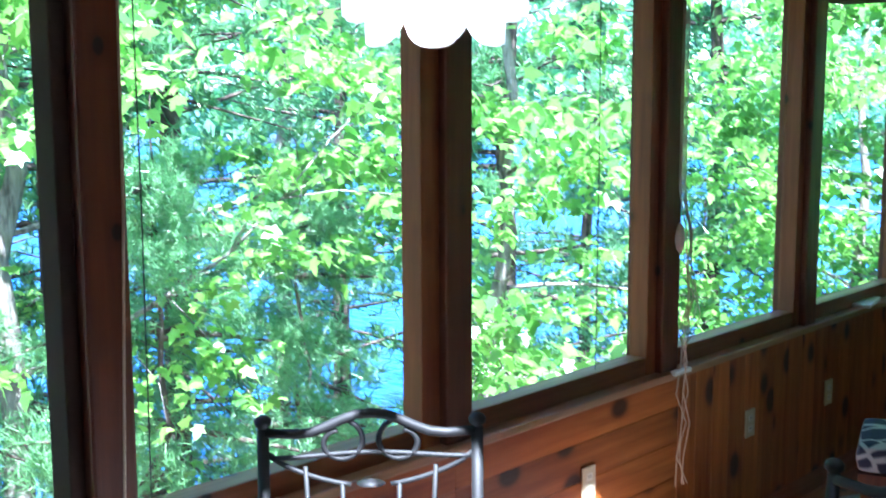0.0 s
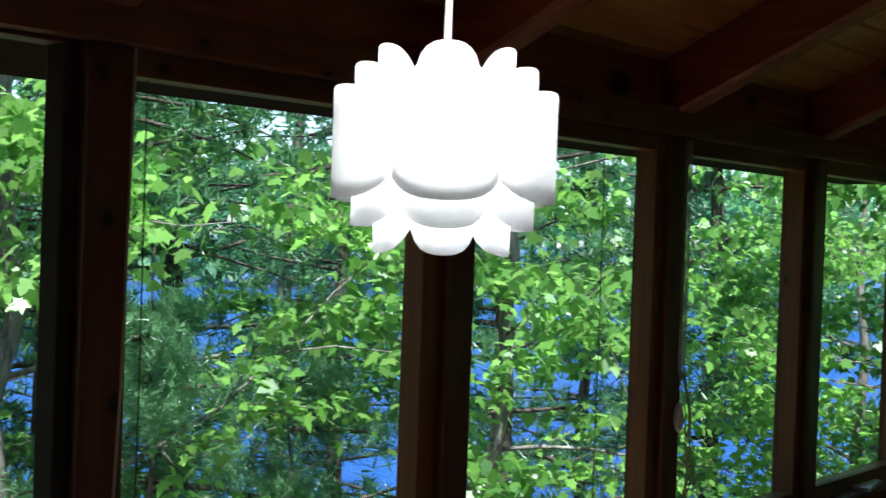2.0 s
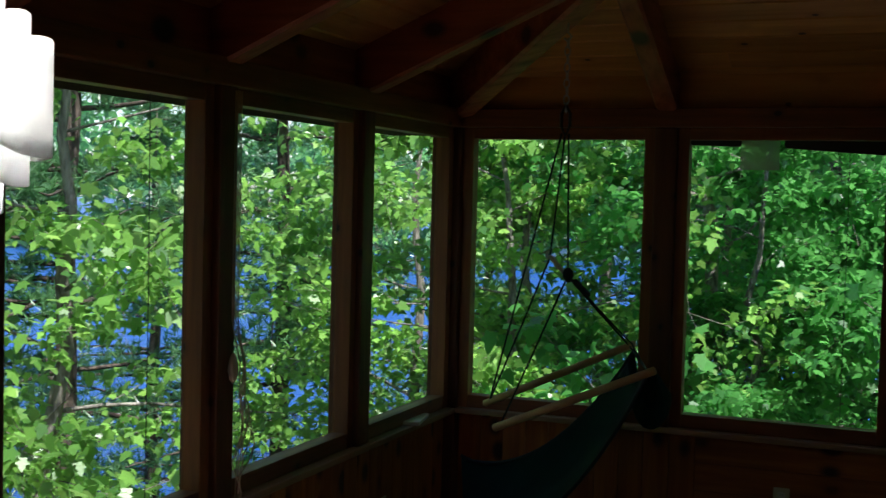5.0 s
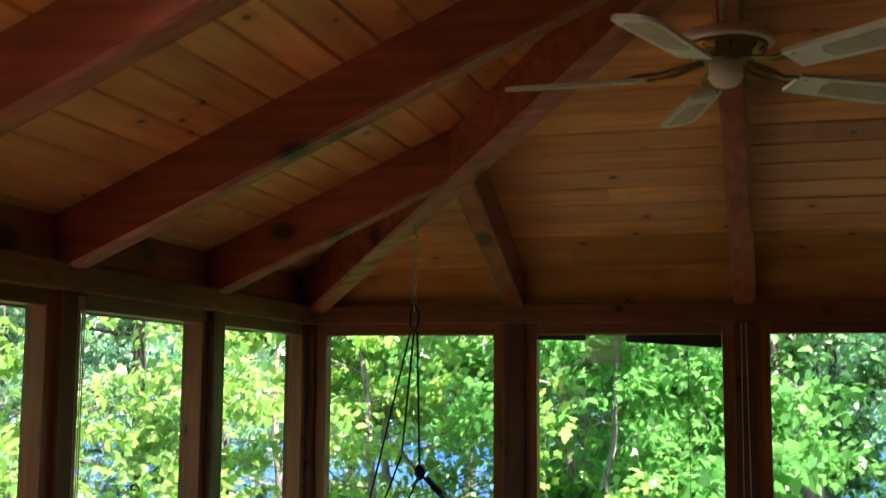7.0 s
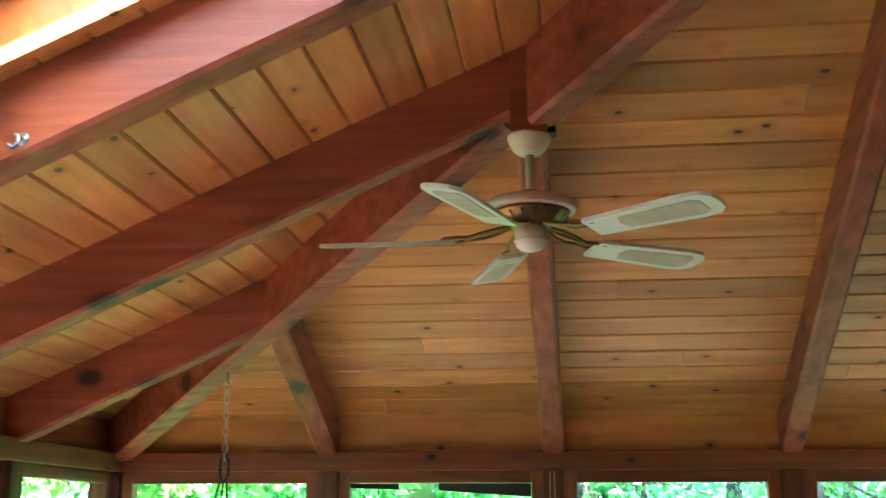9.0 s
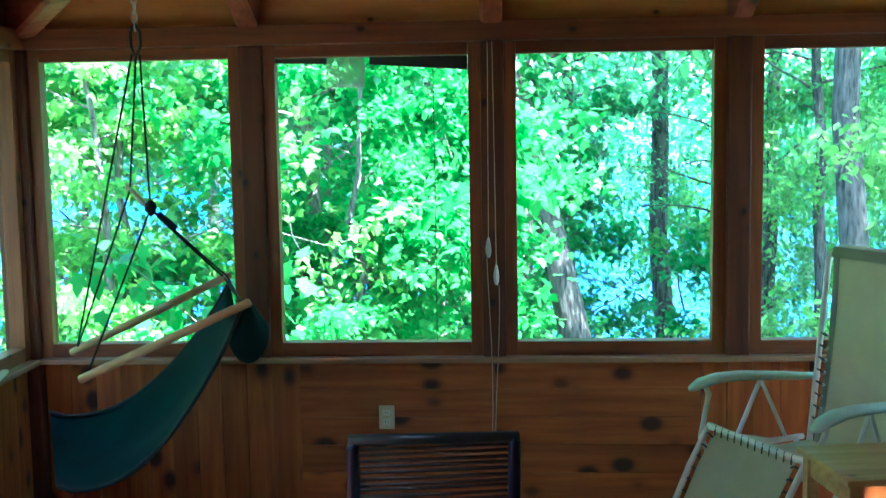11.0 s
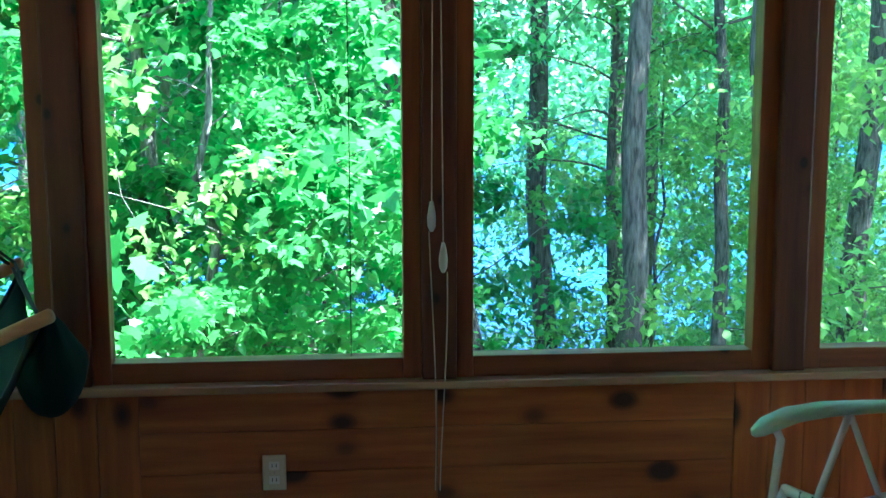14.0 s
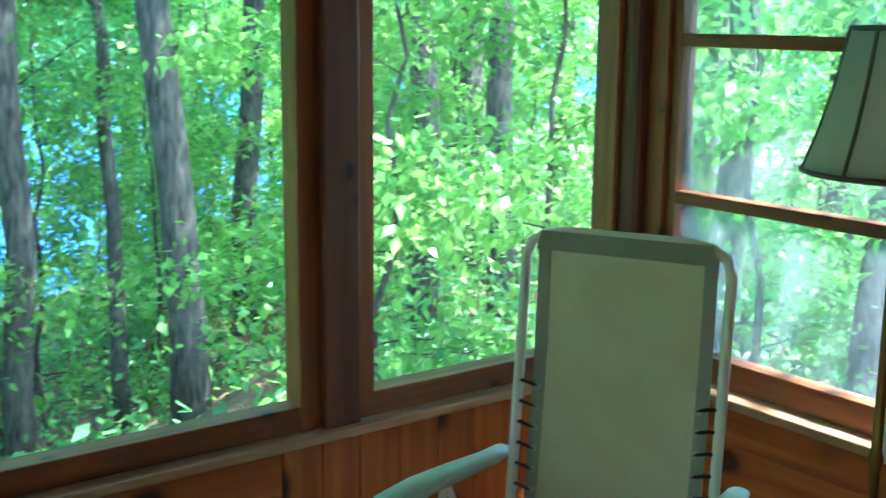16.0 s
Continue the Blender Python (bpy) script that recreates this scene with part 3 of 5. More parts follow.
def broadleaf(name, seed, height, girth, first, reach, leaves, size, mat_, label, lean=(0, 0), spray=5, lobed=True, spread=0.55, bark=None):
    """A broadleaf tree: a tapered wandering trunk, limbs that fork into twigs, and leaves in sprays round the twigs."""
    rng = np.random.default_rng(seed)
    root = thing(name, label=label, category="tree")
    bm = bmesh.new()
    steps = 12
    trunk = [Vector((0, 0, -0.4))]
    for i in range(1, steps + 1):
        f = i / steps
        trunk.append(Vector((lean[0] * f + rng.normal(0, 0.05), lean[1] * f + rng.normal(0, 0.05), height * f)))
    tube(bm, trunk, [girth * (1.25 if i == 0 else 1 - 0.85 * i / steps) for i in range(steps + 1)], 10)
    tips = []
    n_limb = int(7 + height * 1.1)
    for i in range(n_limb):
        f = first + (0.97 - first) * (i + rng.uniform(0, 0.8)) / n_limb
        j = min(int(f * steps), steps - 1)
        base = trunk[j].lerp(trunk[j + 1], f * steps - j)
        a = i * 2.4 + rng.uniform(-0.5, 0.5)
        ln = reach * (1.1 - 0.6 * f) * rng.uniform(0.7, 1.2)
        lp = limb_path(rng, base, (math.cos(a), math.sin(a), 0.15 + 0.5 * f), ln, 6, 0.05)
        r0 = girth * (1 - 0.8 * f) * 0.32
        tube(bm, lp, [r0 * (1 - 0.85 * k / 6) for k in range(7)], 5)
        for k in range(1, 7):
            for _ in range(2):
                tw = limb_path(rng, lp[k], tuple(Vector((math.cos(a), math.sin(a), 0.1)) + Vector(rng.normal(0, 0.8, 3))), ln * 0.36 * rng.uniform(0.5, 1.1), 3, 0.08)
                tube(bm, tw, [r0 * 0.28, r0 * 0.2, r0 * 0.14, 0.003], 3, close=False)
                tips += [tuple(q) for q in tw[1:]]
    part("trunk", bm, bark or M_BARK, root, smooth=True)
    tips = np.array(tips)
    c = tips[rng.integers(0, len(tips), leaves // spray)]
    c = np.repeat(c, spray, 0) + rng.normal(0, 1, (len(c) * spray, 3)) * np.array([spread, spread, spread * 0.45]) * 0.4
    me = leaf_mesh("crown", c, size, rng, lobed)
    me.materials.append(mat_)
    cr = new("crown", me)
    cr.parent = root
    return root


def pine(name, seed, height, girth, first, reach, tufts, label, thin=0.010, long=0.15, needle=None):
    """A white pine: straight trunk, tiers of level boughs, and tufts of needles along the boughs."""
    rng = np.random.default_rng(seed)
    root = thing(name, label=label, category="tree")
    bm = bmesh.new()
    trunk = [Vector((rng.normal(0, 0.03), rng.normal(0, 0.03), -0.4 + (height + 0.4) * i / 10)) for i in range(11)]
    tube(bm, trunk, [girth * (1 - 0.9 * i / 10) for i in range(11)], 9)
    pts = []
    z = height * first
    while z < height * 0.98:
        f = z / height
        for k in range(5):
            a = rng.uniform(0, 6.283)
            ln = reach * (1.08 - f) * rng.uniform(0.6, 1.15)
            lp = limb_path(rng, (0, 0, z + rng.normal(0, 0.08)), (math.cos(a), math.sin(a), 0.12), ln, 5, 0.02, 0.1)
            tube(bm, lp, [0.03 * (1 - 0.16 * i) for i in range(6)], 4, close=False)
            for i in range(1, 6):
                for _ in range(4):
                    side = Vector((-math.sin(a), math.cos(a), 0)) * rng.normal(0, 0.22 * ln / 2) + Vector((0, 0, rng.normal(0, 0.06)))
                    pts.append(tuple(lp[i] + side))
        z += rng.uniform(0.35, 0.65)
    part("trunk", bm, M_BARK_PINE, root, smooth=True)
    pts = np.array(pts)
    c = pts[rng.integers(0, len(pts), tufts)] + rng.normal(0, 0.05, (tufts, 3))
    # every tuft is a spray of thin needles
    per = 9
    c = np.repeat(c, per, 0)
    n = len(c)
    d = rng.normal(0, 1, (n, 3)) + np.array([0, 0, 0.5])
    d /= np.linalg.norm(d, axis=1)[:, None]
    side = np.cross(d, rng.normal(0, 1, (n, 3)))
    side /= np.linalg.norm(side, axis=1)[:, None]
    ln = rng.uniform(0.65, 1.3, n)[:, None] * long
    v = np.stack([c - side * thin, c + side * thin, c + d * ln], 1)
    me = bpy.data.meshes.new("needles")
    me.from_pydata(v.reshape(-1, 3).tolist(), [], np.arange(n * 3).reshape(-1, 3).tolist())
    me.materials.append(needle or M_NEEDLE)
    nd = new("needles", me)
    nd.parent = root
    return root


def stand(root, x, y, rz=0, scale=1.0, dz=0.0):
    root.matrix_basis = pose(x, y, ground_z(x, y) - 0.1 + dz, 0, 0, rz) @ Matrix.Diagonal((scale, scale, scale, 1))
    return root


def plant(tpl, x, y, rz=0, scale=1.0, dz=0.0):
    o = copy_thing(tpl, Matrix())
    return stand(o, x, y, rz, scale, dz)


def leaf_cloud(name, places, size, mat_, label, seed):
    """Uncountable leaves as one sheet of stuff."""
    me = leaf_mesh(name, places, size, np.random.default_rng(seed), False)
    me.materials.append(mat_)
    return tagged(new(name, me), label, "foliage", kind="stuff")


MAPLE = "young maple with broad bright green leaves outside the porch"
maple_1 = stand(broadleaf("maple_tree", 3, 7.0, 0.11, 0.18, 3.1, 8500, 0.088, M_LEAF, MAPLE, spray=12, spread=0.34, bark=M_BARK_PALE), -5.1, -1.9, 20)
maple_2 = stand(broadleaf("maple_tree", 8, 6.4, 0.085, 0.16, 2.6, 8500, 0.088, M_LEAF, MAPLE, (0.5, -0.4), spray=12, spread=0.34, bark=M_BARK_PALE), -3.9, 1.6, 0)
# north maples: their shade is in the leaf colour
maple_3 = stand(broadleaf("maple_tree", 14, 6.6, 0.085, 0.14, 2.7, 9500, 0.100, M_LEAF_SHADED, "young maple outside the porch, its broad leaves coloured darker for shade", (0.4, -0.3), spray=12, spread=0.36, bark=M_BARK_PALE), 0.6, 3.7, 110)
tall_1 = stand(broadleaf("forest_tree", 11, 15.0, 0.15, 0.44, 3.8, 4200, 0.13, M_LEAF_FAR, "tall grey-barked forest tree with green leaves", (0.3, 0.3), spread=0.7, lobed=False), 4.6, 7.5, 0)
tall_2 = stand(broadleaf("forest_tree", 17, 16.0, 0.17, 0.44, 4.2, 4200, 0.135, M_LEAF_FAR, "tall grey-barked forest tree with green leaves", (-0.35, 0.2), spread=0.7, lobed=False), 5.7, 6.4, 0)
leaning = stand(broadleaf("forest_tree", 19, 11.0, 0.20, 0.45, 3.0, 6000, 0.13, M_LEAF_FAR, "leaning rough-barked forest tree", (-2.5, 0.4), lobed=False), 3.42, 6.9, 0)
sapling = stand(broadleaf("sapling", 23, 4.4, 0.028, 0.12, 1.5, 6000, 0.076, M_LEAF, "slender leafy sapling on the forest floor", spray=7, spread=0.4, lobed=False), 6.5, 9.0, 0)
pine_1 = stand(pine("pine_tree", 31, 13.0, 0.15, 0.06, 3.0, 6200, "white pine with soft blue-green needles"), -7.5, 1.0)

random.seed(41)
for x, y, rz, sc in ((-5.6, -4.6, 140, 0.95), (-2.4, 5.2, 210, 0.9)):
    plant(maple_1, x, y, rz, sc)
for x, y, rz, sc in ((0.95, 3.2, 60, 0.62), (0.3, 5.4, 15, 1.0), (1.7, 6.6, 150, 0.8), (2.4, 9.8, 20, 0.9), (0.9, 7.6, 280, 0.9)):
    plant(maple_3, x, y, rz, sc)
# the last four maples stand unseen south-west, added to keep daylight out
for x, y, rz, sc in ((-0.5, 3.3, 250, 0.75), (-1.0, 4.4, 320, 0.9), (-8.2, -6.0, 40, 1.0), (-5.4, -7.6, 10, 1.05), (-4.2, -9.4, 130, 1.0), (-7.4, -9.8, 220, 1.1), (-3.6, -12.0, 70, 1.1)):
    plant(maple_2, x, y, rz, sc)
# the last, at (7.9, -3.5), is unseen, added to shade the east window
for x, y, rz, sc in ((5.8, 8.1, 100, 0.62), (4.9, 9.2, 200, 0.55), (8.0, 2.6, 30, 0.9), (8.9, 3.6, 160, 0.8), (7.7, 1.4, 290, 0.75), (10.5, 3.0, 80, 1.0), (2.55, 8.6, 140, 0.7), (7.9, -3.5, 20, 0.85)):
    plant(tall_1, x, y, rz, sc)
# (11.6, -4.2) and (14.5, -3.2) are unseen, added to block eastern light
for i, (x, y) in enumerate(((4.4, 10.5), (3.1, 11.5), (7.6, 9.0), (8.6, 13.0), (10.4, 8.5), (12.5, 14.0), (6.4, 15.0), (9.3, 6.6), (12.5, 5.0), (15.5, 9.5), (-12.0, 6.0), (-2.6, 13.0), (10.2, 19.0), (14.0, 2.0), (11.6, -4.2), (14.5, -3.2), (17.0, 16.0), (1.2, 10.0), (-6.5, 12.5), (-13.5, -1.5), (6.0, 12.0), (14.0, 11.0), (8.0, 6.2), (9.9, 7.3), (18.0, 6.0), (13.0, 18.0))):
    plant(tall_1 if i % 2 else tall_2, x, y, 67 * i, random.uniform(0.85, 1.1))
# the last three pines are unseen too, added to dim the porch
for i, (x, y) in enumerate(((-9.5, 5.0), (-5.0, 7.0), (-11.5, 0.5), (-8.4, -3.9), (-3.0, 9.0), (-13.0, -6.0), (-9.0, 10.0), (-6.6, 5.0), (-0.4, 8.4), (-10.5, -2.2), (-6.9, -0.6), (1.6, 11.5), (-3.0, -7.6), (-2.6, -9.6), (-4.6, -11.0))):
    plant(pine_1, x, y, 50 * i, random.uniform(0.75, 1.1))
for i in range(46):
    x, y = random.uniform(4.5, 15), random.uniform(2.6, 15)
    if y < 7.5 and x < 6.8 or i % 3 == 0 and y < 9 or 6.8 < x < 12 and y < 10 and i % 2:
        continue
    plant(sapling, x, y, 77 * i, random.uniform(0.6, 1.25))

# beyond the east window; the unseen ones further south are added as shade
for i, (x, y) in enumerate(((7.2, 1.9), (8.0, -1.7), (7.4, -2.8), (6.6, 2.9), (5.6, 3.2), (9.0, 2.0), (9.6, 0.4))):
    plant(sapling, x, y, 53 * i, random.uniform(0.85, 1.2))
young = stand(pine("young_pine", 37, 3.4, 0.035, 0.05, 1.6, 5200, "young white pine with pale feathery needles", 0.0032, 0.10, M_NEEDLE_PALE), -4.3, -1.3)
for i, (x, y, sc) in enumerate(((-5.2, -3.0, 1.1), (-4.9, 0.4, 1.0))):
    plant(young, x, y, 80 * i, sc)

# undergrowth, canopy behind, and the woods across the water
rng = np.random.default_rng(77)
u = np.stack([rng.uniform(2.5, 18, 60000), rng.uniform(-5, 19, 60000)], 1)
u = u[(u[:, 0] > 5.5) | (u[:, 1] > 2.2)]
keep = np.sin(u[:, 0] * 1.3 + 2 * np.sin(u[:, 1] * 0.9)) + rng.normal(0, 0.6, len(u)) > -0.35
u = u[keep]
low = np.array([[x, y, ground_z(x, y) + 0.05 + 0.75 * r * r] for (x, y), r in zip(u, rng.uniform(0, 1, len(u)))])
leaf_cloud("undergrowth", low, 0.11, M_LEAF_FAR, "low green undergrowth on the forest floor", 5)
u = np.stack([rng.uniform(6.4, 14, 9000), rng.uniform(4.5, 14, 9000)], 1)
u = np.concatenate([u, np.stack([rng.uniform(3.2, 6.8, 5000), rng.uniform(2.4, 7.5, 5000)], 1)])
tall = np.array([[x, y, ground_z(x, y) + 0.1 + (1.3 if y > 7.5 or x > 6.8 else 0.5) * r] for (x, y), r in zip(u, rng.uniform(0, 1, len(u)) ** 1.5)])
leaf_cloud("undergrowth", tall, 0.085, M_LEAF, "taller light green undergrowth among the trunks", 9)


def clumps(n_clump, per, r0, r1, a0, a1, z0, z1, s):
    a, r = rng.uniform(a0, a1, n_clump), rng.uniform(r0, r1, n_clump)
    c = np.stack([2 + r * np.cos(a), r * np.sin(a), rng.uniform(z0, z1, n_clump)], 1)
    return np.repeat(c, per, 0) + rng.normal(0, 1, (n_clump * per, 3)) * np.array([s, s, s * 0.5])


leaf_cloud("canopy_foliage", clumps(290, 90, 15, 27, 0.7, 2.2, 1.5, 15.0, 0.9), 0.26, M_LEAF_FAR, "massed green foliage of the woods behind", 6)
leaf_cloud("canopy_foliage", clumps(90, 90, 16, 27, 2.2, 3.7, 1.5, 8.0, 0.9), 0.24, M_LEAF_FAR, "massed green foliage of the woods behind", 12)
leaf_cloud("canopy_foliage", clumps(260, 80, 17, 32, 0.35, 1.55, -2.0, 3.0, 0.9), 0.24, M_LEAF_FAR, "massed green foliage of the woods behind", 7)
leaf_cloud("far_shore_woods", clumps(900, 40, 150, 190, -0.2, 3.9, -6, 14, 3.5), 2.6, M_NEEDLE, "dark wooded far shore across the lake", 8)

# ---- furniture and fixtures ----
M_IRON = plain("black_iron", (0.010, 0.010, 0.011), 0.62)
M_WHITE_METAL = plain("cream_enamel", (0.72, 0.74, 0.68), 0.35, 0.0, 0.06)
M_CREAM = plain("cream_plastic", (0.74, 0.72, 0.62), 0.45, 0.0, 0.06)
M_IVORY = plain("ivory_plate", (0.62, 0.56, 0.38), 0.4, 0.0, 0.08)
M_CANE = plain("cane_inset", (0.50, 0.47, 0.36), 0.6, 0.0, 0.15, 120)
M_BRASS = plain("antique_brass", (0.30, 0.20, 0.07), 0.3, 1.0, 0.2)
M_ROPE = plain("dark_rope", (0.012, 0.022, 0.020), 0.9)
M_CORD = plain("tan_cord", (0.52, 0.42, 0.30), 0.85)
M_ACORN = plain("pale_wood_pull", (0.55, 0.50, 0.42), 0.5)
M_BAR = wood("spreader_wood", (0.38, 0.21, 0.09), (0.62, 0.40, 0.20), 0, 0.5, knots=False)
M_TABLE = wood("light_pine", (0.36, 0.20, 0.06), (0.60, 0.38, 0.14), 0, 0.4)
M_RUG = plain("grey_rug", (0.33, 0.33, 0.33), 0.95, 0.0, 0.25, 60)
M_BLACK = plain("black_plastic", (0.015, 0.015, 0.018), 0.35)
M_NAVY = plain("navy_enamel", (0.007, 0.011, 0.035), 0.3, 0.3)
M_STEEL = plain("chain_steel", (0.45, 0.44, 0.42), 0.35, 1.0)
M_ARM = plain("pale_green_arm_plastic", (0.46, 0.58, 0.50), 0.45, 0.0, 0.1)


def cloth_mat(name, dark, light, thin, weave=700.0):
    m, t, b = nodes_of(name, 0.85)
    b.inputs["Specular IOR Level"].default_value = 0.15
    co = t.nodes.new("ShaderNodeTexCoord").outputs["Object"]
    col = ramp(t, noise_tex(t, co, 5.0, 3), [(0.3, dark), (0.7, light)])
    t.links.new(col, b.inputs["Base Color"])
    tr = t.nodes.new("ShaderNodeBsdfTranslucent")
    t.links.new(col, tr.inputs["Color"])
    ms = t.nodes.new("ShaderNodeMixShader")
    ms.inputs[0].default_value = thin
    t.links.new(b.outputs[0], ms.inputs[1])
    t.links.new(tr.outputs[0], ms.inputs[2])
    t.links.new(ms.outputs[0], t.nodes["Material Output"].inputs["Surface"])
    bump(t, b, noise_tex(t, co, weave, 2), 0.25, 0.002)
    return m


M_GREEN = cloth_mat("green_canvas", (0.0012, 0.011, 0.008), (0.002, 0.028, 0.019), 0.12)
M_SLING = cloth_mat("beige_sling", (0.55, 0.51, 0.35), (0.65, 0.60, 0.43), 0.45)
M_SLING_EDGE = cloth_mat("grey_sling_hem", (0.30, 0.32, 0.26), (0.36, 0.38, 0.30), 0.15)
M_SHADE = cloth_mat("linen_shade", (0.58, 0.62, 0.55), (0.70, 0.72, 0.64), 0.4)
M_PETAL = cloth_mat("white_lamp_plastic", (0.90, 0.90, 0.89), (0.94, 0.94, 0.93), 0.55, 40.0)


def glow_mat(name, strength):
    m, t, b = nodes_of(name)
    b.inputs["Emission Color"].default_value = (1.0, 0.96, 0.9, 1)
    b.inputs["Emission Strength"].default_value = strength
    return m


# glow added inside the sunlit lamp to brighten its petals
M_BULB_FILL = glow_mat("added_bulb_glow", 46.0)


# pendant lamp of scalloped petals
def petal_ring(root, radius, z_lo, z_hi, count, turn, drop):
    for k in range(count):
        bm = bmesh.new()
        nu, nv = 10, 6
        grid = {}
        for side, off in ((0, 0.0), (1, -0.0016)):
            for i in range(nu + 1):
                u = -1 + 2 * i / nu
                a = turn + 2 * math.pi * k / count + u * (math.pi / count) * 0.97
                r = radius * (1.0 - 0.13 * u * u) + off
                lo, hi = z_lo + drop * u ** 4 + 0.012 * u * u, z_hi - drop * u ** 4 - 0.012 * u * u
                for j in range(nv + 1):
                    grid[side, i, j] = bm.verts.new((r * math.cos(a), r * math.sin(a), lo + (hi - lo) * j / nv))
        for side in (0, 1):
            for i in range(nu):
                for j in range(nv):
                    q = [grid[side, i, j], grid[side, i + 1, j], grid[side, i + 1, j + 1], grid[side, i, j + 1]]
                    bm.faces.new(q if side == 0 else q[::-1])
        rim = [(i, 0) for i in range(nu)] + [(nu, j) for j in range(nv)] + [(i, nv) for i in range(nu, 0, -1)] + [(0, j) for j in range(nv, 0, -1)]
        for (a, b), (c, d) in zip(rim, rim[1:] + rim[:1]):
            bm.faces.new((grid[1, a, b], grid[1, c, d], grid[0, c, d], grid[0, a, b]))
        part("petal", bm, M_PETAL, root, smooth=True)


pendant = thing("pendant_lamp", 1.168, -4.506, 1.693, 0, "white scalloped plastic pendant lamp in sunlight, hanging from the ceiling", "lamp")
petal_ring(pendant, 0.1423, 0.0618, 0.1931, 6, -0.80, 0.012)
petal_ring(pendant, 0.1169, 0.0305, 0.2219, 6, -0.80, 0.014)
petal_ring(pendant, 0.0881, 0.0000, 0.2464, 6, -0.80, 0.018)
# hidden bulb, made to glow only to lift the petals
part("bulb", lathe(bmesh.new(), [(0.0, 0.085), (0.018, 0.090), (0.030, 0.110), (0.032, 0.130), (0.024, 0.152), (0.014, 0.168), (0.0, 0.172)], 16), M_BULB_FILL, pendant, smooth=True)
bm = lathe(bmesh.new(), [(0.0, 0.172), (0.016, 0.172), (0.018, 0.215), (0.008, 0.226), (0.0, 0.226)], 14)
for k in range(3):
    a = 0.4 + k * 2.094
    tube(bm, [(0.012 * math.cos(a), 0.012 * math.sin(a), 0.195), (0.12 * math.cos(a), 0.12 * math.sin(a), 0.186)], 0.0025, 5)
part("socket", bm, M_CREAM, pendant, smooth=True)
part("cord", tube(bmesh.new(), [(0, 0, 0.220), (0.002, 0.0, 0.6), (0.0, 0.0, over(1.168) - 1.693)], 0.0045, 6), M_CREAM, pendant, smooth=True)
part("ceiling_cup", lathe(bmesh.new(), [(0.0, over(1.168) - 1.693 - 0.05), (0.03, over(1.168) - 1.693 - 0.045), (0.05, over(1.168) - 1.693), (0.0, over(1.168) - 1.693 + 0.02)], 18), M_CREAM, pendant, smooth=True)


# ceiling fan
FX, FY = 2.162, -2.162
fan = thing("ceiling_fan", FX, FY, 0, 0, "cream five-blade ceiling fan with brass fittings on a downrod", "fan")
top = 3.010
part("mounting_block", solid((0.057, 0.082, -0.03, 0.03, top - 0.022, top + 0.045)), M_BLACK, fan, bev=0.003)
part("canopy", lathe(bmesh.new(), [(0.0, top - 0.022), (0.064, top - 0.022), (0.067, top - 0.026), (0.067, top - 0.034), (0.062, top - 0.044), (0.052, top - 0.066), (0.036, top - 0.080), (0.022, top - 0.084), (0.0, top - 0.084)], 28), M_CREAM, fan, smooth=True)
part("downrod", tube(bmesh.new(), [(0, 0, 2.79), (0, 0, top - 0.08)], 0.0135, 14), M_CREAM, fan, smooth=True)
part("rod_collar", lathe(bmesh.new(), [(0.0, 2.815), (0.02, 2.815), (0.026, 2.80), (0.026, 2.785), (0.0, 2.78)], 16), M_BRASS, fan, smooth=True)
part("motor_housing", lathe(bmesh.new(), [(0.0, 2.790), (0.07, 2.788), (0.124, 2.780), (0.138, 2.772), (0.140, 2.750), (0.136, 2.746), (0.120, 2.745), (0.0, 2.745)], 36), M_CREAM, fan, smooth=True)
bm = lathe(bmesh.new(), [(0.0, 2.747), (0.122, 2.747), (0.116, 2.733), (0.085, 2.706), (0.06, 2.698), (0.0, 2.698)], 30)
part("vented_plate", bm, M_BRASS, fan, smooth=True)
for k in range(18):
    a = 2 * math.pi * k / 18
    bm = tube(bmesh.new(), [(0.060 * math.cos(a), 0.060 * math.sin(a), 2.700), (0.114 * math.cos(a), 0.114 * math.sin(a), 2.732)], 0.005, 4)
    part("vent_rib", bm, M_BLACK, fan)
part("switch_cup", lathe(bmesh.new(), [(0.0, 2.70), (0.047, 2.70), (0.048, 2.655), (0.043, 2.640), (0.030, 2.630), (0.0, 2.622)], 26), M_CREAM, fan, smooth=True)
part("switch_cup_rim", lathe(bmesh.new(), [(0.0475, 2.662), (0.0500, 2.660), (0.0500, 2.654), (0.0475, 2.652)], 26), M_CREAM, fan)


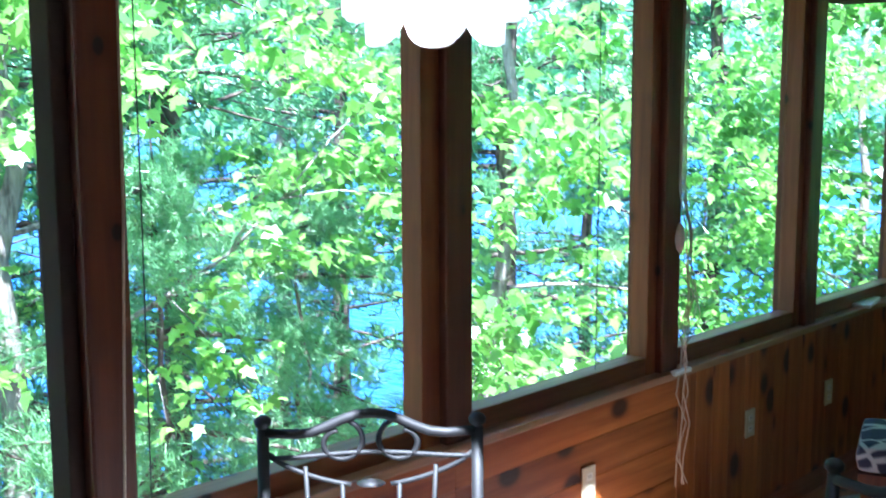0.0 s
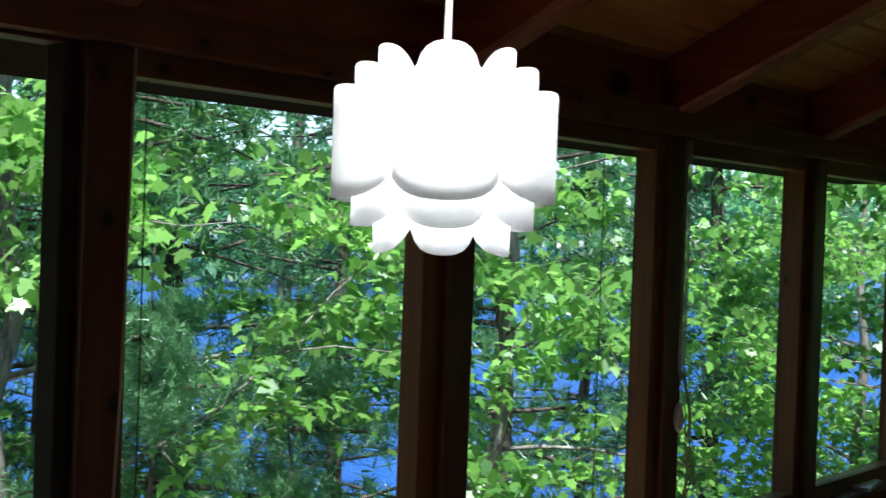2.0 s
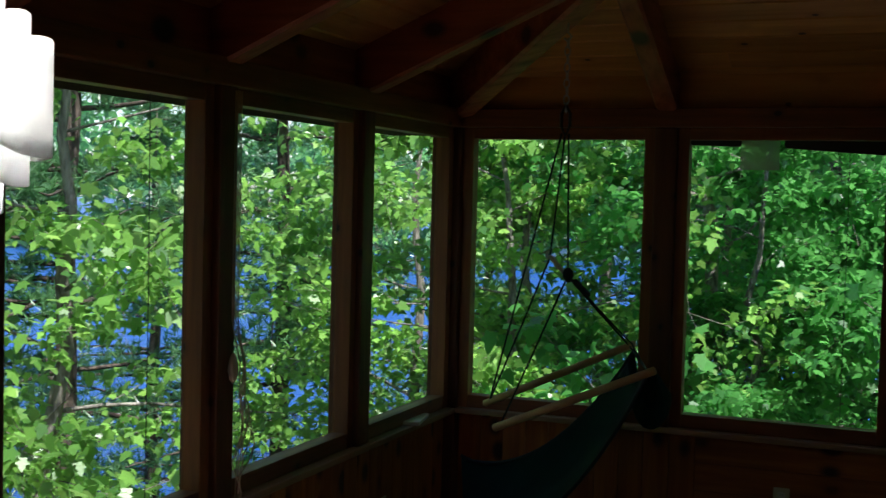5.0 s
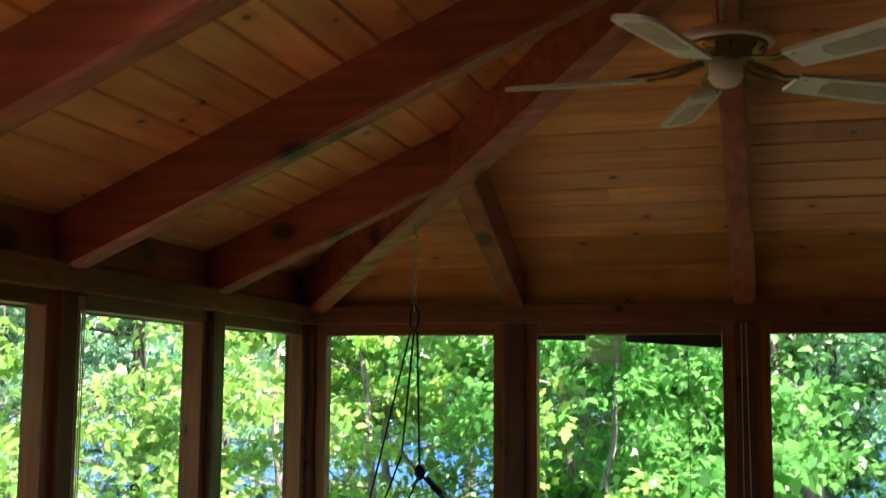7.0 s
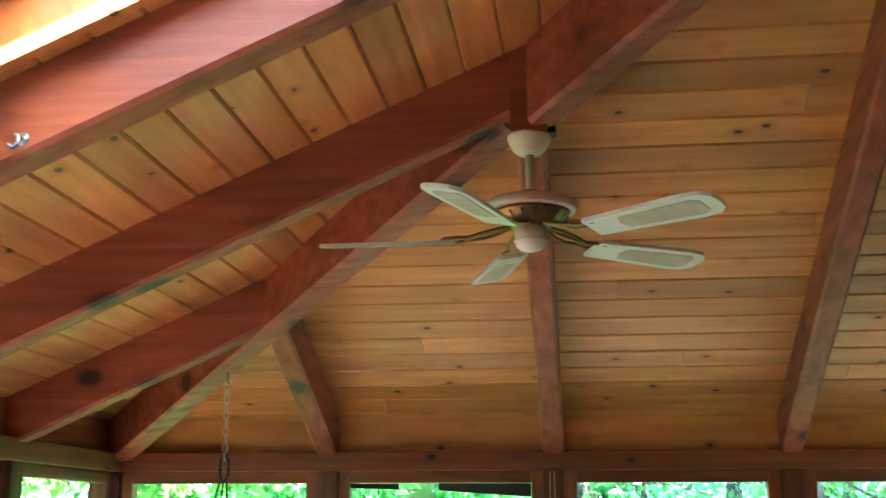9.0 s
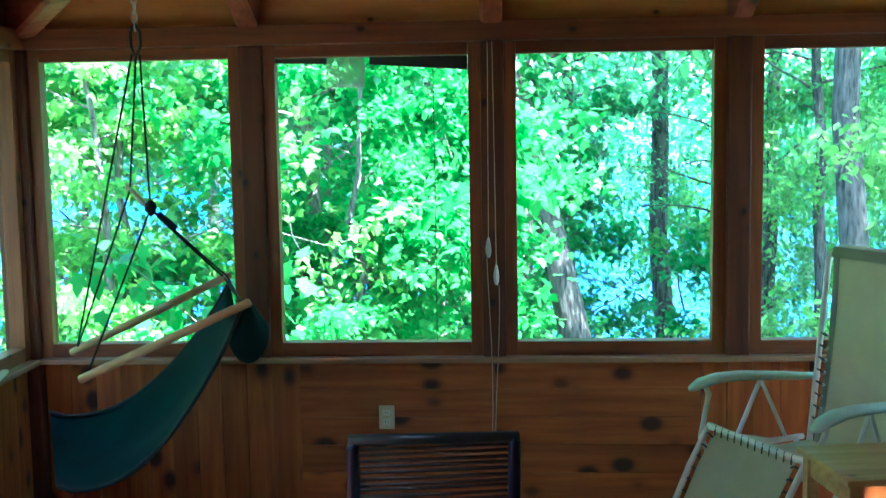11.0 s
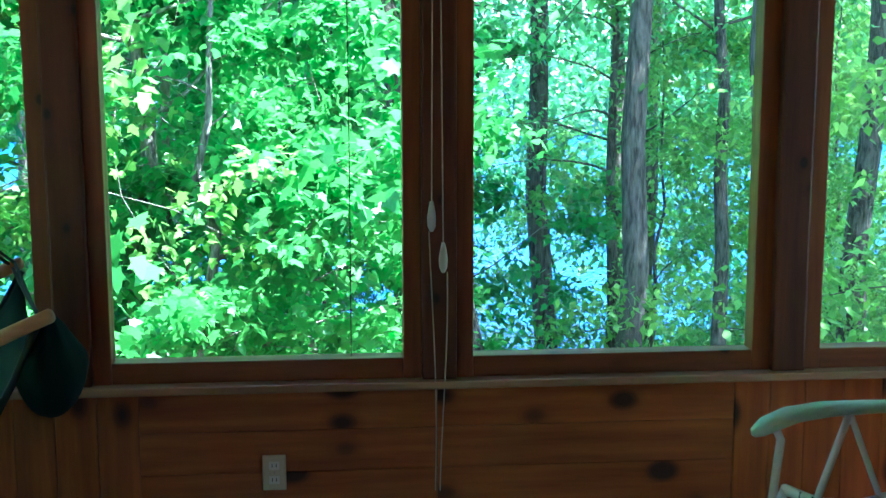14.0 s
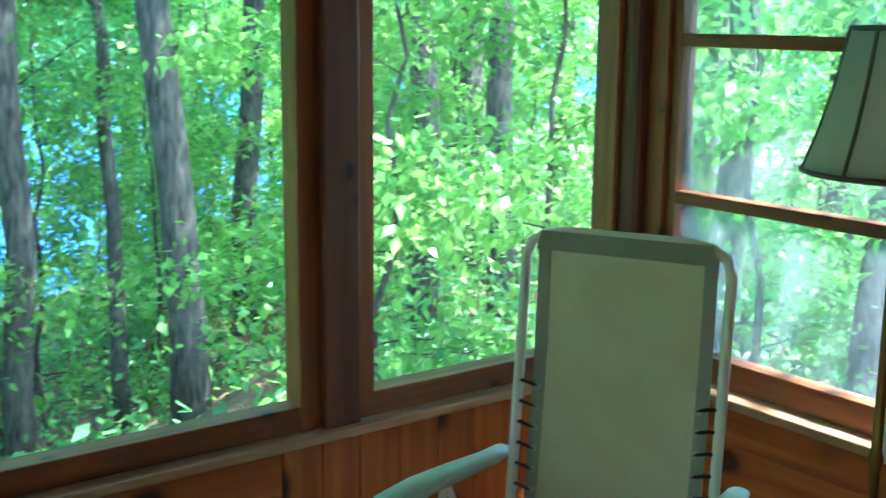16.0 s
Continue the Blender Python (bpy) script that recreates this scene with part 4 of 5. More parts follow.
def fan_blade():
    arm = bmesh.new()
    for sgn in (-1, 1):
        pts = [(0.055, 0.010 * sgn, 2.705), (0.10, 0.030 * sgn, 2.690), (0.145, 0.035 * sgn, 2.678), (0.185, 0.016 * sgn, 2.672), (0.215, 0.030 * sgn, 2.669), (0.255, 0.030 * sgn, 2.667), (0.27, 0.008 * sgn, 2.667)]
        tube(arm, pts, 0.0055, 6)
    tube(arm, [(0.05, 0, 2.706), (0.12, 0, 2.688), (0.20, 0, 2.670)], 0.007, 6)
    arm_ob = part("blade_bracket", arm, M_BRASS, fan, smooth=True)
    bl = bmesh.new()
    outline = [(0.225, -0.050), (0.56, -0.066), (0.615, -0.060), (0.640, -0.035), (0.645, 0.0), (0.640, 0.035), (0.615, 0.060), (0.56, 0.066), (0.225, 0.050)]
    tilt = math.radians(-12)
    def at(x, y, dz):
        return (x, y * math.cos(tilt), 2.662 + y * math.sin(tilt) + dz)
    lo = [bl.verts.new(at(x, y, -0.0055)) for x, y in outline]
    hi = [bl.verts.new(at(x, y, 0.0055)) for x, y in outline]
    bl.faces.new(lo[::-1])
    bl.faces.new(hi)
    for i in range(len(lo)):
        j = (i + 1) % len(lo)
        bl.faces.new((lo[i], lo[j], hi[j], hi[i]))
    bmesh.ops.recalc_face_normals(bl, faces=list(bl.faces))
    blade = part("blade", bl, M_WHITE_METAL, fan)
    ins = bmesh.new()
    loop = [(0.34, -0.034), (0.575, -0.044), (0.60, -0.030), (0.60, 0.030), (0.575, 0.044), (0.34, 0.034), (0.325, 0.0)]
    a = [ins.verts.new(at(x, y, -0.0072)) for x, y in loop]
    b = [ins.verts.new(at(x, y, -0.0055)) for x, y in loop]
    ins.faces.new(a[::-1])
    for i in range(len(a)):
        j = (i + 1) % len(a)
        ins.faces.new((a[i], a[j], b[j], b[i]))
    inset = part("cane_inset", ins, M_CANE, blade)
    return arm_ob, blade, inset


arm_ob, blade_ob, inset_ob = fan_blade()
for k in range(5):
    m = pose(0, 0, 0, 0, 0, 35 + 72 * k)
    if k == 0:
        arm_ob.matrix_basis = blade_ob.matrix_basis = m
    else:
        again("blade_bracket", arm_ob, m, fan)
        b2 = again("blade", blade_ob, m, fan)
        again("cane_inset", inset_ob, Matrix(), b2)


# small screw hook in a rafter
hk = thing("screw_hook", 1.115, -3.300, 2.643, 0, "small dark screw hook in the side of a rafter", "hook")
part("hook", tube(bmesh.new(), [(0, 0.02, 0.0), (0, -0.018, 0.0), (0.010, -0.026, -0.008), (0.012, -0.028, -0.022), (0.0, -0.028, -0.034), (-0.012, -0.026, -0.024)], 0.0045, 6), M_BLACK, hk, smooth=True)
part("washer", lathe(bmesh.new(), [(0.0, 0.002), (0.016, 0.0), (0.016, -0.004), (0.0, -0.006)], 14), M_STEEL, hk, smooth=True).matrix_basis = pose(0, 0.012, 0, 90, 0, 0)

# hanging hammock chair
ham = thing("hammock_chair", 0.83, -0.83, 0, 0, "dark green canvas hammock chair with wooden spreader bars on a chain", "hammock")
HX, HY = 0.83, -0.83


def rel(x, y, z):
    return (x - HX, y - HY, z)


hook_z = under(0.83) - 0.035
part("ceiling_hook", tube(bmesh.new(), [rel(0.83, -0.83, hook_z + 0.03), rel(0.83, -0.83, hook_z - 0.03), rel(0.845, -0.83, hook_z - 0.05), rel(0.83, -0.83, hook_z - 0.07), rel(0.815, -0.83, hook_z - 0.055)], 0.005, 6), M_STEEL, ham)
z = hook_z - 0.055
for k in range(9):
    bm = bmesh.new()
    ring = [(0.011 * math.cos(a) * (1 if k % 2 else 0) + (0.002 if k % 2 == 0 else 0), 0.011 * math.cos(a) * (0 if k % 2 else 1), z - 0.020 + 0.020 * math.sin(a)) for a in [2 * math.pi * i / 12 for i in range(13)]]
    tube(bm, ring, 0.0032, 5, close=False)
    part("chain_link", bm, M_STEEL, ham)
    z -= 0.033
part("snap_clip", tube(bmesh.new(), [(0, 0, z + 0.02), (0.018, 0, z - 0.01), (0.018, 0, 2.03), (0, 0, 1.99), (-0.018, 0, 2.03), (-0.018, 0, z - 0.01), (0, 0, z + 0.02)], 0.007, 6), M_BLACK, ham)
K, H = (0.845, -0.78, 1.412), (0.735, -0.68, 1.480)
E1, E2 = (1.02, -0.36, 1.085), (1.215, -0.865, 1.045)          # raised ends of the bars
L1, L2 = (0.345, -0.31, 0.765), (0.600, -0.890, 0.775)         # low ends
T1, T2, T3 = (0.815, -0.83, 2.0), (0.83, -0.83, 2.0), (0.845, -0.83, 2.0)


def rope(pts, r=0.0042):
    path = []
    for a, b in zip(pts, pts[1:]):
        a, b = Vector(rel(*a)), Vector(rel(*b))
        n = 6
        path += [a.lerp(b, i / n) - Vector((0, 0, 0.004 * math.sin(math.pi * i / n))) for i in range(n)]
    path.append(Vector(rel(*pts[-1])))
    part("rope", tube(bmesh.new(), path, r, 6), M_ROPE, ham, smooth=True)


rope([T1, L1])
rope([T2, H])
rope([T3, K])
rope([H, L1])
rope([K, L2])
rope([K, E1], 0.0055)
rope([(0.852, -0.77, 1.405), (1.03, -0.38, 1.10)], 0.0045)
rope([E1, E2])
bm = bmesh.new()
tube(bm, [rel(0.845, -0.78, 1.445), rel(0.845, -0.78, 1.43), rel(0.846, -0.778, 1.41), rel(0.848, -0.775, 1.385)], [0.008, 0.022, 0.024, 0.009], 10)
part("rope_knot", bm, M_ROPE, ham, smooth=True)
part("rope_grip", tube(bmesh.new(), [rel(0.865, -0.735, 1.385), rel(0.90, -0.655, 1.325)], 0.014, 8), M_ROPE, ham, smooth=True)
bm = bmesh.new()
tube(bm, [rel(0.725, -0.685, 1.475), rel(0.722, -0.685, 1.50), rel(0.742, -0.682, 1.505)], 0.006, 6)
tube(bm, [rel(0.735, -0.68, 1.488), rel(0.775, -0.71, 1.452), rel(0.83, -0.765, 1.415)], [0.007, 0.012, 0.007], 8)
part("wooden_toggle", bm, M_ACORN, ham, smooth=True)


def bar(a, b):
    a, b = Vector(rel(*a)), Vector(rel(*b))
    d = (b - a).normalized() * 0.03
    tube_pts = [a - d, a - d * 0.8, a.lerp(b, 0.5), b + d * 0.8, b + d]
    part("spreader_bar", tube(bmesh.new(), tube_pts, [0.012, 0.0165, 0.0175, 0.0165, 0.012], 12), M_BAR, ham, "natural wood spreader bar", smooth=True)


bar(L1, E1)
bar(L2, E2)
rope([(1.03, -0.37, 1.10), E2], 0.004)


def sling(c0, c1, c2, c3, sag, name, thick=0.004, n=14, ruffle=0.012):
    """Cloth hung between two edges c0-c1 and c3-c2, sagging between them."""
    bm = bmesh.new()
    c0, c1, c2, c3 = (Vector(rel(*c)) for c in (c0, c1, c2, c3))
    g = {}
    for s in (0, 1):
        for i in range(n + 1):
            u = i / n
            for j in range(n + 1):
                v = j / n
                p = c0.lerp(c1, u).lerp(c3.lerp(c2, u), v)
                p = p + Vector((0, 0, -sag(u, v))) + Vector((0.0, 0.0, ruffle * math.sin(9 * u + 4 * v) * math.sin(math.pi * v)))
                g[s, i, j] = bm.verts.new(p + Vector((0, 0, -thick * s)))
    for s in (0, 1):
        for i in range(n):
            for j in range(n):
                q = [g[s, i, j], g[s, i + 1, j], g[s, i + 1, j + 1], g[s, i, j + 1]]
                bm.faces.new(q if s == 0 else q[::-1])
    rim = [(i, 0) for i in range(n)] + [(n, j) for j in range(n)] + [(i, n) for i in range(n, 0, -1)] + [(0, j) for j in range(n, 0, -1)]
    for (a, b), (c, d) in zip(rim, rim[1:] + rim[:1]):
        bm.faces.new((g[1, a, b], g[1, c, d], g[0, c, d], g[0, a, b]))
    bmesh.ops.recalc_face_normals(bm, faces=list(bm.faces))
    return part(name, bm, M_GREEN, ham, smooth=True)


# the seat hangs as a deep belly between the raised ends and the low ends
sling((1.04, -0.35, 1.070), (1.205, -0.855, 1.030), (0.46, -0.89, 0.34), (0.22, -0.33, 0.50),
      lambda u, v: (0.20 + 0.03 * u) * math.sin(math.pi * v) ** 0.8 + 0.07 * math.sin(math.pi * u), "canvas_seat", n=20)
# slack cloth gathered in a pouch under the raised end
bm = bmesh.new()
bmesh.ops.create_uvsphere(bm, u_segments=24, v_segments=14, radius=1.0)
for v in bm.verts:
    f = 1.0 + 0.16 * math.sin(7 * math.atan2(v.co.y, v.co.x)) * (0.3 + 0.7 * max(0.0, v.co.z)) + 0.10 * noise.noise(v.co * 2.3)
    neck = 0.45 + 0.55 * min(1.0, (1.0 - v.co.z) / 0.9)
    v.co = Vector(rel(1.215 + 0.075 * f * neck * v.co.x, -0.79 + 0.105 * f * neck * v.co.y, 0.925 + 0.120 * v.co.z))
part("canvas_pouch", bm, M_GREEN, ham, smooth=True)
for y0, y1 in ((-0.345, -0.335), (-0.862, -0.885)):
    pts = []
    for k in range(15):
        v = k / 14
        far = y0 > -0.5
        a, b = (Vector((1.04, y0, 1.070)), Vector((0.22, y1, 0.50))) if far else (Vector((1.205, y0, 1.030)), Vector((0.46, y1, 0.34)))
        p = a.lerp(b, v)
        pts.append(rel(p.x, p.y, p.z - (0.20 if far else 0.23) * math.sin(math.pi * v) ** 0.8))
    part("canvas_hem", tube(bmesh.new(), pts, 0.009, 6), M_ROPE, ham, smooth=True)

# wrought-iron dining chair
def dining_chair(x, y, rz, label):
    ch = thing("dining_chair", x, y, 0, rz, label, "chair", "chairs round the table")
    for sy in (-1, 1):
        bm = bmesh.new()
        tube(bm, [(-0.30, 0.215 * sy, 0.0), (-0.22, 0.215 * sy, 0.42), (-0.225, 0.215 * sy, 0.6), (-0.25, 0.215 * sy, 0.925)], 0.0125, 10)
        part("back_post", bm, M_IRON, ch, smooth=True)
        part("finial", lathe(bmesh.new(), [(0.0, 0.958), (0.012, 0.954), (0.018, 0.945), (0.017, 0.935), (0.010, 0.928), (0.012, 0.920), (0.0, 0.918)], 14, -0.25, 0.215 * sy), M_IRON, ch, smooth=True)
        part("front_leg", tube(bmesh.new(), [(0.22, 0.21 * sy, 0.43), (0.24, 0.215 * sy, 0.2), (0.26, 0.22 * sy, 0.0)], 0.0125, 10), M_IRON, ch, smooth=True)
    def arc(z_of, x0=-0.247):
        return [(x0, y / 100, z_of(y / 100)) for y in range(-21, 22, 3)]
    crown = lambda v: 0.905 + 0.055 * (0.5 + 0.5 * math.cos(math.pi * min(1, abs(v) / 0.15))) + 0.012 * (abs(v) / 0.21)
    part("crest_rail", tube(bmesh.new(), arc(crown), 0.0115, 8), M_IRON, ch, smooth=True)
    part("cross_rail", tube(bmesh.new(), arc(lambda v: 0.865 + 0.006 * math.cos(v * 15)), 0.006, 6), M_IRON, ch, smooth=True)
    part("lower_rail", tube(bmesh.new(), arc(lambda v: 0.50, -0.222), 0.009, 8), M_IRON, ch, smooth=True)
    for sy in (-1, 1):
        bm = bmesh.new()
        sc = []
        for i in range(22):
            a = math.pi * 0.55 + i / 21 * math.pi * 1.9
            r = 0.052 - 0.026 * i / 21
            sc.append((-0.247, sy * (0.062 + r * math.cos(a)), 0.885 + r * math.sin(a) + 0.01))
        tube(bm, sc, 0.006, 6)
        part("scroll", bm, M_IRON, ch, smooth=True)
        part("swag", tube(bmesh.new(), [(-0.247, sy * (0.205 - 0.165 * i / 10), 0.87 - 0.085 * (i / 10) ** 0.7 + 0.012 * (i / 10) ** 3) for i in range(11)], 0.006, 6), M_IRON, ch, smooth=True)
        for v in (0.055, 0.125):
            part("spindle", tube(bmesh.new(), [(-0.224, sy * v * 0.85, 0.50), (-0.238, sy * v, 0.70), (-0.246, sy * v * 1.05, 0.84 if v > 0.1 else 0.80)], 0.0055, 6), M_IRON, ch, smooth=True)
    part("leaf_plaque", lathe(bmesh.new(), [(0.0, 0.79), (0.012, 0.795), (0.03, 0.80), (0.012, 0.805), (0.0, 0.812)], 12, -0.245, 0.0), M_IRON, ch, smooth=True)
    part("seat", solid((-0.22, 0.23, -0.22, 0.22, 0.43, 0.48)), M_RUG, ch, "grey padded seat", bev=0.015)
    part("seat_frame", solid((-0.225, 0.235, -0.225, 0.225, 0.41, 0.43)), M_IRON, ch)
    ch.scale = (1.0, 1.08, 0.985)
    return ch


dining_chair(0.53, -4.02, -47 + 2, "black wrought-iron dining chair with scrolled back, beside the screens")
dining_chair(1.416, -3.75, -100, "black wrought-iron dining chair with finial posts")


# reclining lounge chair with laced sling
lounge = thing("lounge_chair", 3.515, -0.68, 0, 207, "reclining lounge chair with laced beige sling and pale green arms", "chair")
HW, SW = 0.240, 0.282                                # half width of the back, and of the seat
back_lo, back_hi = Vector((-0.06, 0, 0.40)), Vector((-0.15, 0, 1.20))


def bp(f, y, off=0.0):
    n = Vector((0.994, 0, 0.112))
    p = back_lo.lerp(back_hi, f) + n * off
    return (p.x, y, p.z)


frame_path = [bp(-0.05, -HW), bp(0.5, -HW), bp(0.92, -HW), bp(0.965, -HW + 0.012), bp(0.99, -HW + 0.045), bp(1.0, -HW + 0.09),
              bp(1.0, HW - 0.09), bp(0.99, HW - 0.045), bp(0.965, HW - 0.012), bp(0.92, HW), bp(0.5, HW), bp(-0.05, HW)]
part("back_frame", tube(bmesh.new(), frame_path, 0.0125, 10), M_WHITE_METAL, lounge, "cream tubular back frame", smooth=True)


def slab(pts_a, pts_b, thick, name, mat_, parent, label=""):
    """A thin cloth between two rows of points."""
    bm = bmesh.new()
    rows_ = []
    for k in range(len(pts_a)):
        a, b = Vector(pts_a[k]), Vector(pts_b[k])
        along = Vector(pts_a[min(k + 1, len(pts_a) - 1)]) - Vector(pts_a[max(k - 1, 0)])
        n = along.cross(b - a).normalized() * (thick / 2)
        rows_.append([bm.verts.new(p) for p in (a + n, b + n, b - n, a - n)])
    for r0, r1 in zip(rows_, rows_[1:]):
        for k in range(4):
            bm.faces.new((r0[k], r0[(k + 1) % 4], r1[(k + 1) % 4], r1[k]))
    bm.faces.new(rows_[0][::-1])
    bm.faces.new(rows_[-1])
    bmesh.ops.recalc_face_normals(bm, faces=list(bm.faces))
    return part(name, bm, mat_, parent, label, smooth=False)


fs = [0.0, 0.2, 0.4, 0.6, 0.8, 0.975]
cup = lambda f: -0.02 * math.sin(math.pi * f)
slab([bp(f, -HW + 0.055, cup(f)) for f in fs], [bp(f, HW - 0.055, cup(f)) for f in fs], 0.003, "back_sling", M_SLING, lounge, "beige mesh sling")
slab([bp(f, -HW + 0.03, cup(f) + 0.004) for f in fs], [bp(f, -HW + 0.06, cup(f) + 0.004) for f in fs], 0.003, "sling_hem", M_SLING_EDGE, lounge)
slab([bp(f, HW - 0.06, cup(f) + 0.004) for f in fs], [bp(f, HW - 0.03, cup(f) + 0.004) for f in fs], 0.003, "sling_hem", M_SLING_EDGE, lounge)
slab([bp(0.945, -HW + 0.03, 0.016), bp(1.0, -HW + 0.04, 0.016)], [bp(0.945, HW - 0.03, 0.016), bp(1.0, HW - 0.04, 0.016)], 0.003, "sling_top_hem", M_SLING_EDGE, lounge)
seat_pts = [(-0.06, 0.40), (0.11, 0.40), (0.28, 0.44), (0.415, 0.505)]
leg_pts = [(0.415, 0.505), (0.505, 0.36), (0.58, 0.21), (0.635, 0.09)]
for nm, row in (("seat_sling", seat_pts), ("leg_sling", leg_pts)):
    slab([(x, -SW + 0.045, z) for x, z in row], [(x, SW - 0.045, z) for x, z in row], 0.003, nm, M_SLING, lounge, "beige mesh sling")
part("seat_frame", tube(bmesh.new(), [(x, -SW, z + 0.005) for x, z in seat_pts] + [(0.42, -SW + 0.02, 0.508), (0.42, SW - 0.02, 0.508)] + [(x, SW, z + 0.005) for x, z in seat_pts[::-1]], 0.0125, 10), M_WHITE_METAL, lounge, smooth=True)
part("leg_frame", tube(bmesh.new(), [(x, -SW, z) for x, z in leg_pts] + [(0.647, -SW + 0.04, 0.065), (0.647, SW - 0.04, 0.065)] + [(x, SW, z) for x, z in leg_pts[::-1]], 0.0125, 10), M_WHITE_METAL, lounge, smooth=True)
for k in range(12):
    y0 = -SW + 0.06 + (2 * SW - 0.12) * k / 11
    part("lace", tube(bmesh.new(), [(0.424, y0, 0.520), (0.436, y0 + 0.008, 0.500), (0.440, y0 + 0.012, 0.486)], 0.0032, 5), M_BLACK, lounge)
for sy in (-1, 1):
    for k in range(9):
        f = 0.06 + 0.062 * k
        a, b = bp(f, sy * (HW - 0.002), 0.004), bp(f - 0.012, sy * (HW - 0.05), 0.006)
        part("lace", tube(bmesh.new(), [a, ((a[0] + b[0]) / 2 + 0.006, (a[1] + b[1]) / 2, (a[2] + b[2]) / 2 + 0.004), b], 0.0042, 5), M_BLACK, lounge)
        part("grommet", lathe(bmesh.new(), [(0.003, 0.004), (0.008, 0.003), (0.008, -0.003), (0.003, -0.004)], 10), M_STEEL, lounge).matrix_basis = Matrix.Translation(b) @ pose(0, 0, 0, 0, 73, 0)
    for k in range(9):
        x0, z0 = 0.430 + 0.023 * k, 0.480 - 0.043 * k
        part("lace", tube(bmesh.new(), [(x0, sy * (SW - 0.002), z0), (x0 + 0.008, sy * (SW - 0.03), z0 + 0.006), (x0 + 0.004, sy * (SW - 0.055), z0 - 0.006)], 0.0042, 5), M_BLACK, lounge)
    bm = bmesh.new()
    row = [(-0.13, 0.655, 0.020), (-0.05, 0.660, 0.026), (0.08, 0.672, 0.030), (0.22, 0.682, 0.033), (0.33, 0.680, 0.034), (0.40, 0.664, 0.031), (0.44, 0.645, 0.020), (0.452, 0.636, 0.006)]
    tube(bm, [(x, sy * (HW + 0.045 + 0.075 * max(0, (x + 0.05) / 0.5)), z) for x, z, r in row], [1.25 * r for x, z, r in row], 12)
    for v in bm.verts:
        c = min(row, key=lambda q: abs(q[0] - v.co.x))[1]
        v.co.z = c + (v.co.z - c) * 0.46
    part("armrest", bm, M_ARM, lounge, "pale green moulded armrest", smooth=True)
    part("arm_post", tube(bmesh.new(), [(0.39, sy * (SW + 0.07), 0.665), (0.375, sy * (SW + 0.055), 0.62), (0.44, sy * (SW + 0.02), 0.46), (0.20, sy * (SW + 0.02), 0.02)], 0.0115, 8), M_WHITE_METAL, lounge, smooth=True)
    part("arm_brace", tube(bmesh.new(), [(0.14, sy * (HW + 0.065), 0.67), (0.24, sy * (SW + 0.03), 0.46), (0.34, sy * (SW + 0.02), 0.30), (0.46, sy * (SW + 0.02), 0.02)], 0.010, 8), M_WHITE_METAL, lounge, smooth=True)
    part("arm_bracket", tube(bmesh.new(), [(0.14, sy * (HW + 0.062), 0.655), (0.03, sy * SW, 0.415)], 0.009, 8), M_WHITE_METAL, lounge, smooth=True)
    part("rear_leg", tube(bmesh.new(), [(0.0, sy * (HW + 0.02), 0.42), (-0.16, sy * (HW + 0.02), 0.012)], 0.0115, 8), M_WHITE_METAL, lounge, smooth=True)
part("floor_bar", tube(bmesh.new(), [(-0.165, -HW - 0.02, 0.013), (-0.165, HW + 0.02, 0.013)], 0.012, 8), M_WHITE_METAL, lounge, smooth=True)
part("floor_bar", tube(bmesh.new(), [(0.46, -HW - 0.03, 0.013), (0.46, HW + 0.03, 0.013)], 0.012, 8), M_WHITE_METAL, lounge, smooth=True)

# corded patio chair, seen from behind
strap = thing("cord_chair", 2.045, -2.53, 0, 99, "dark tubular patio chair with a back of wound cords", "chair")
for sy in (-1, 1):
    part("back_post", tube(bmesh.new(), [(0.02, 0.19 * sy, 0.40), (0.0, 0.19 * sy, 0.7), (-0.03, 0.19 * sy, 1.02), (-0.032, 0.185 * sy, 1.035)], 0.016, 10), M_NAVY, strap, "dark navy enamelled frame", smooth=True)
    part("side_leg", tube(bmesh.new(), [(-0.10, 0.20 * sy, 0.015), (0.02, 0.19 * sy, 0.40), (0.46, 0.20 * sy, 0.42), (0.50, 0.21 * sy, 0.015)], 0.013, 10), M_NAVY, strap, smooth=True)
part("top_rail", tube(bmesh.new(), [(-0.032, -0.20, 1.033), (-0.034, 0.0, 1.038), (-0.032, 0.20, 1.042)], 0.015, 10), M_BLACK, strap, smooth=True)
part("front_rail", tube(bmesh.new(), [(0.46, -0.2, 0.42), (0.46, 0.2, 0.42)], 0.012, 8), M_NAVY, strap, smooth=True)
rc = random.Random(3)
M_CORD_DARK = plain("brown_black_cord", (0.045, 0.026, 0.020), 0.6)
for k in range(38):
    f = k / 37
    zz = 1.012 - 0.56 * f
    xx = -0.03 + 0.045 * f
    w = rc.uniform(-0.002, 0.002)
    part("cord", tube(bmesh.new(), [(xx, -0.19, zz + 0.004 + w), (xx + 0.012, 0.0, zz + w), (xx, 0.19, zz + 0.006 + w)], 0.0046, 5), M_CORD_DARK, strap, smooth=True)
for k in range(20):
    xx = 0.05 + 0.02 * k
    part("cord", tube(bmesh.new(), [(xx, -0.19, 0.42), (xx, 0.0, 0.405), (xx, 0.19, 0.42)], 0.005, 5), M_BLACK, strap, smooth=True)

strap.scale = (1.0, 1.0, 0.957)

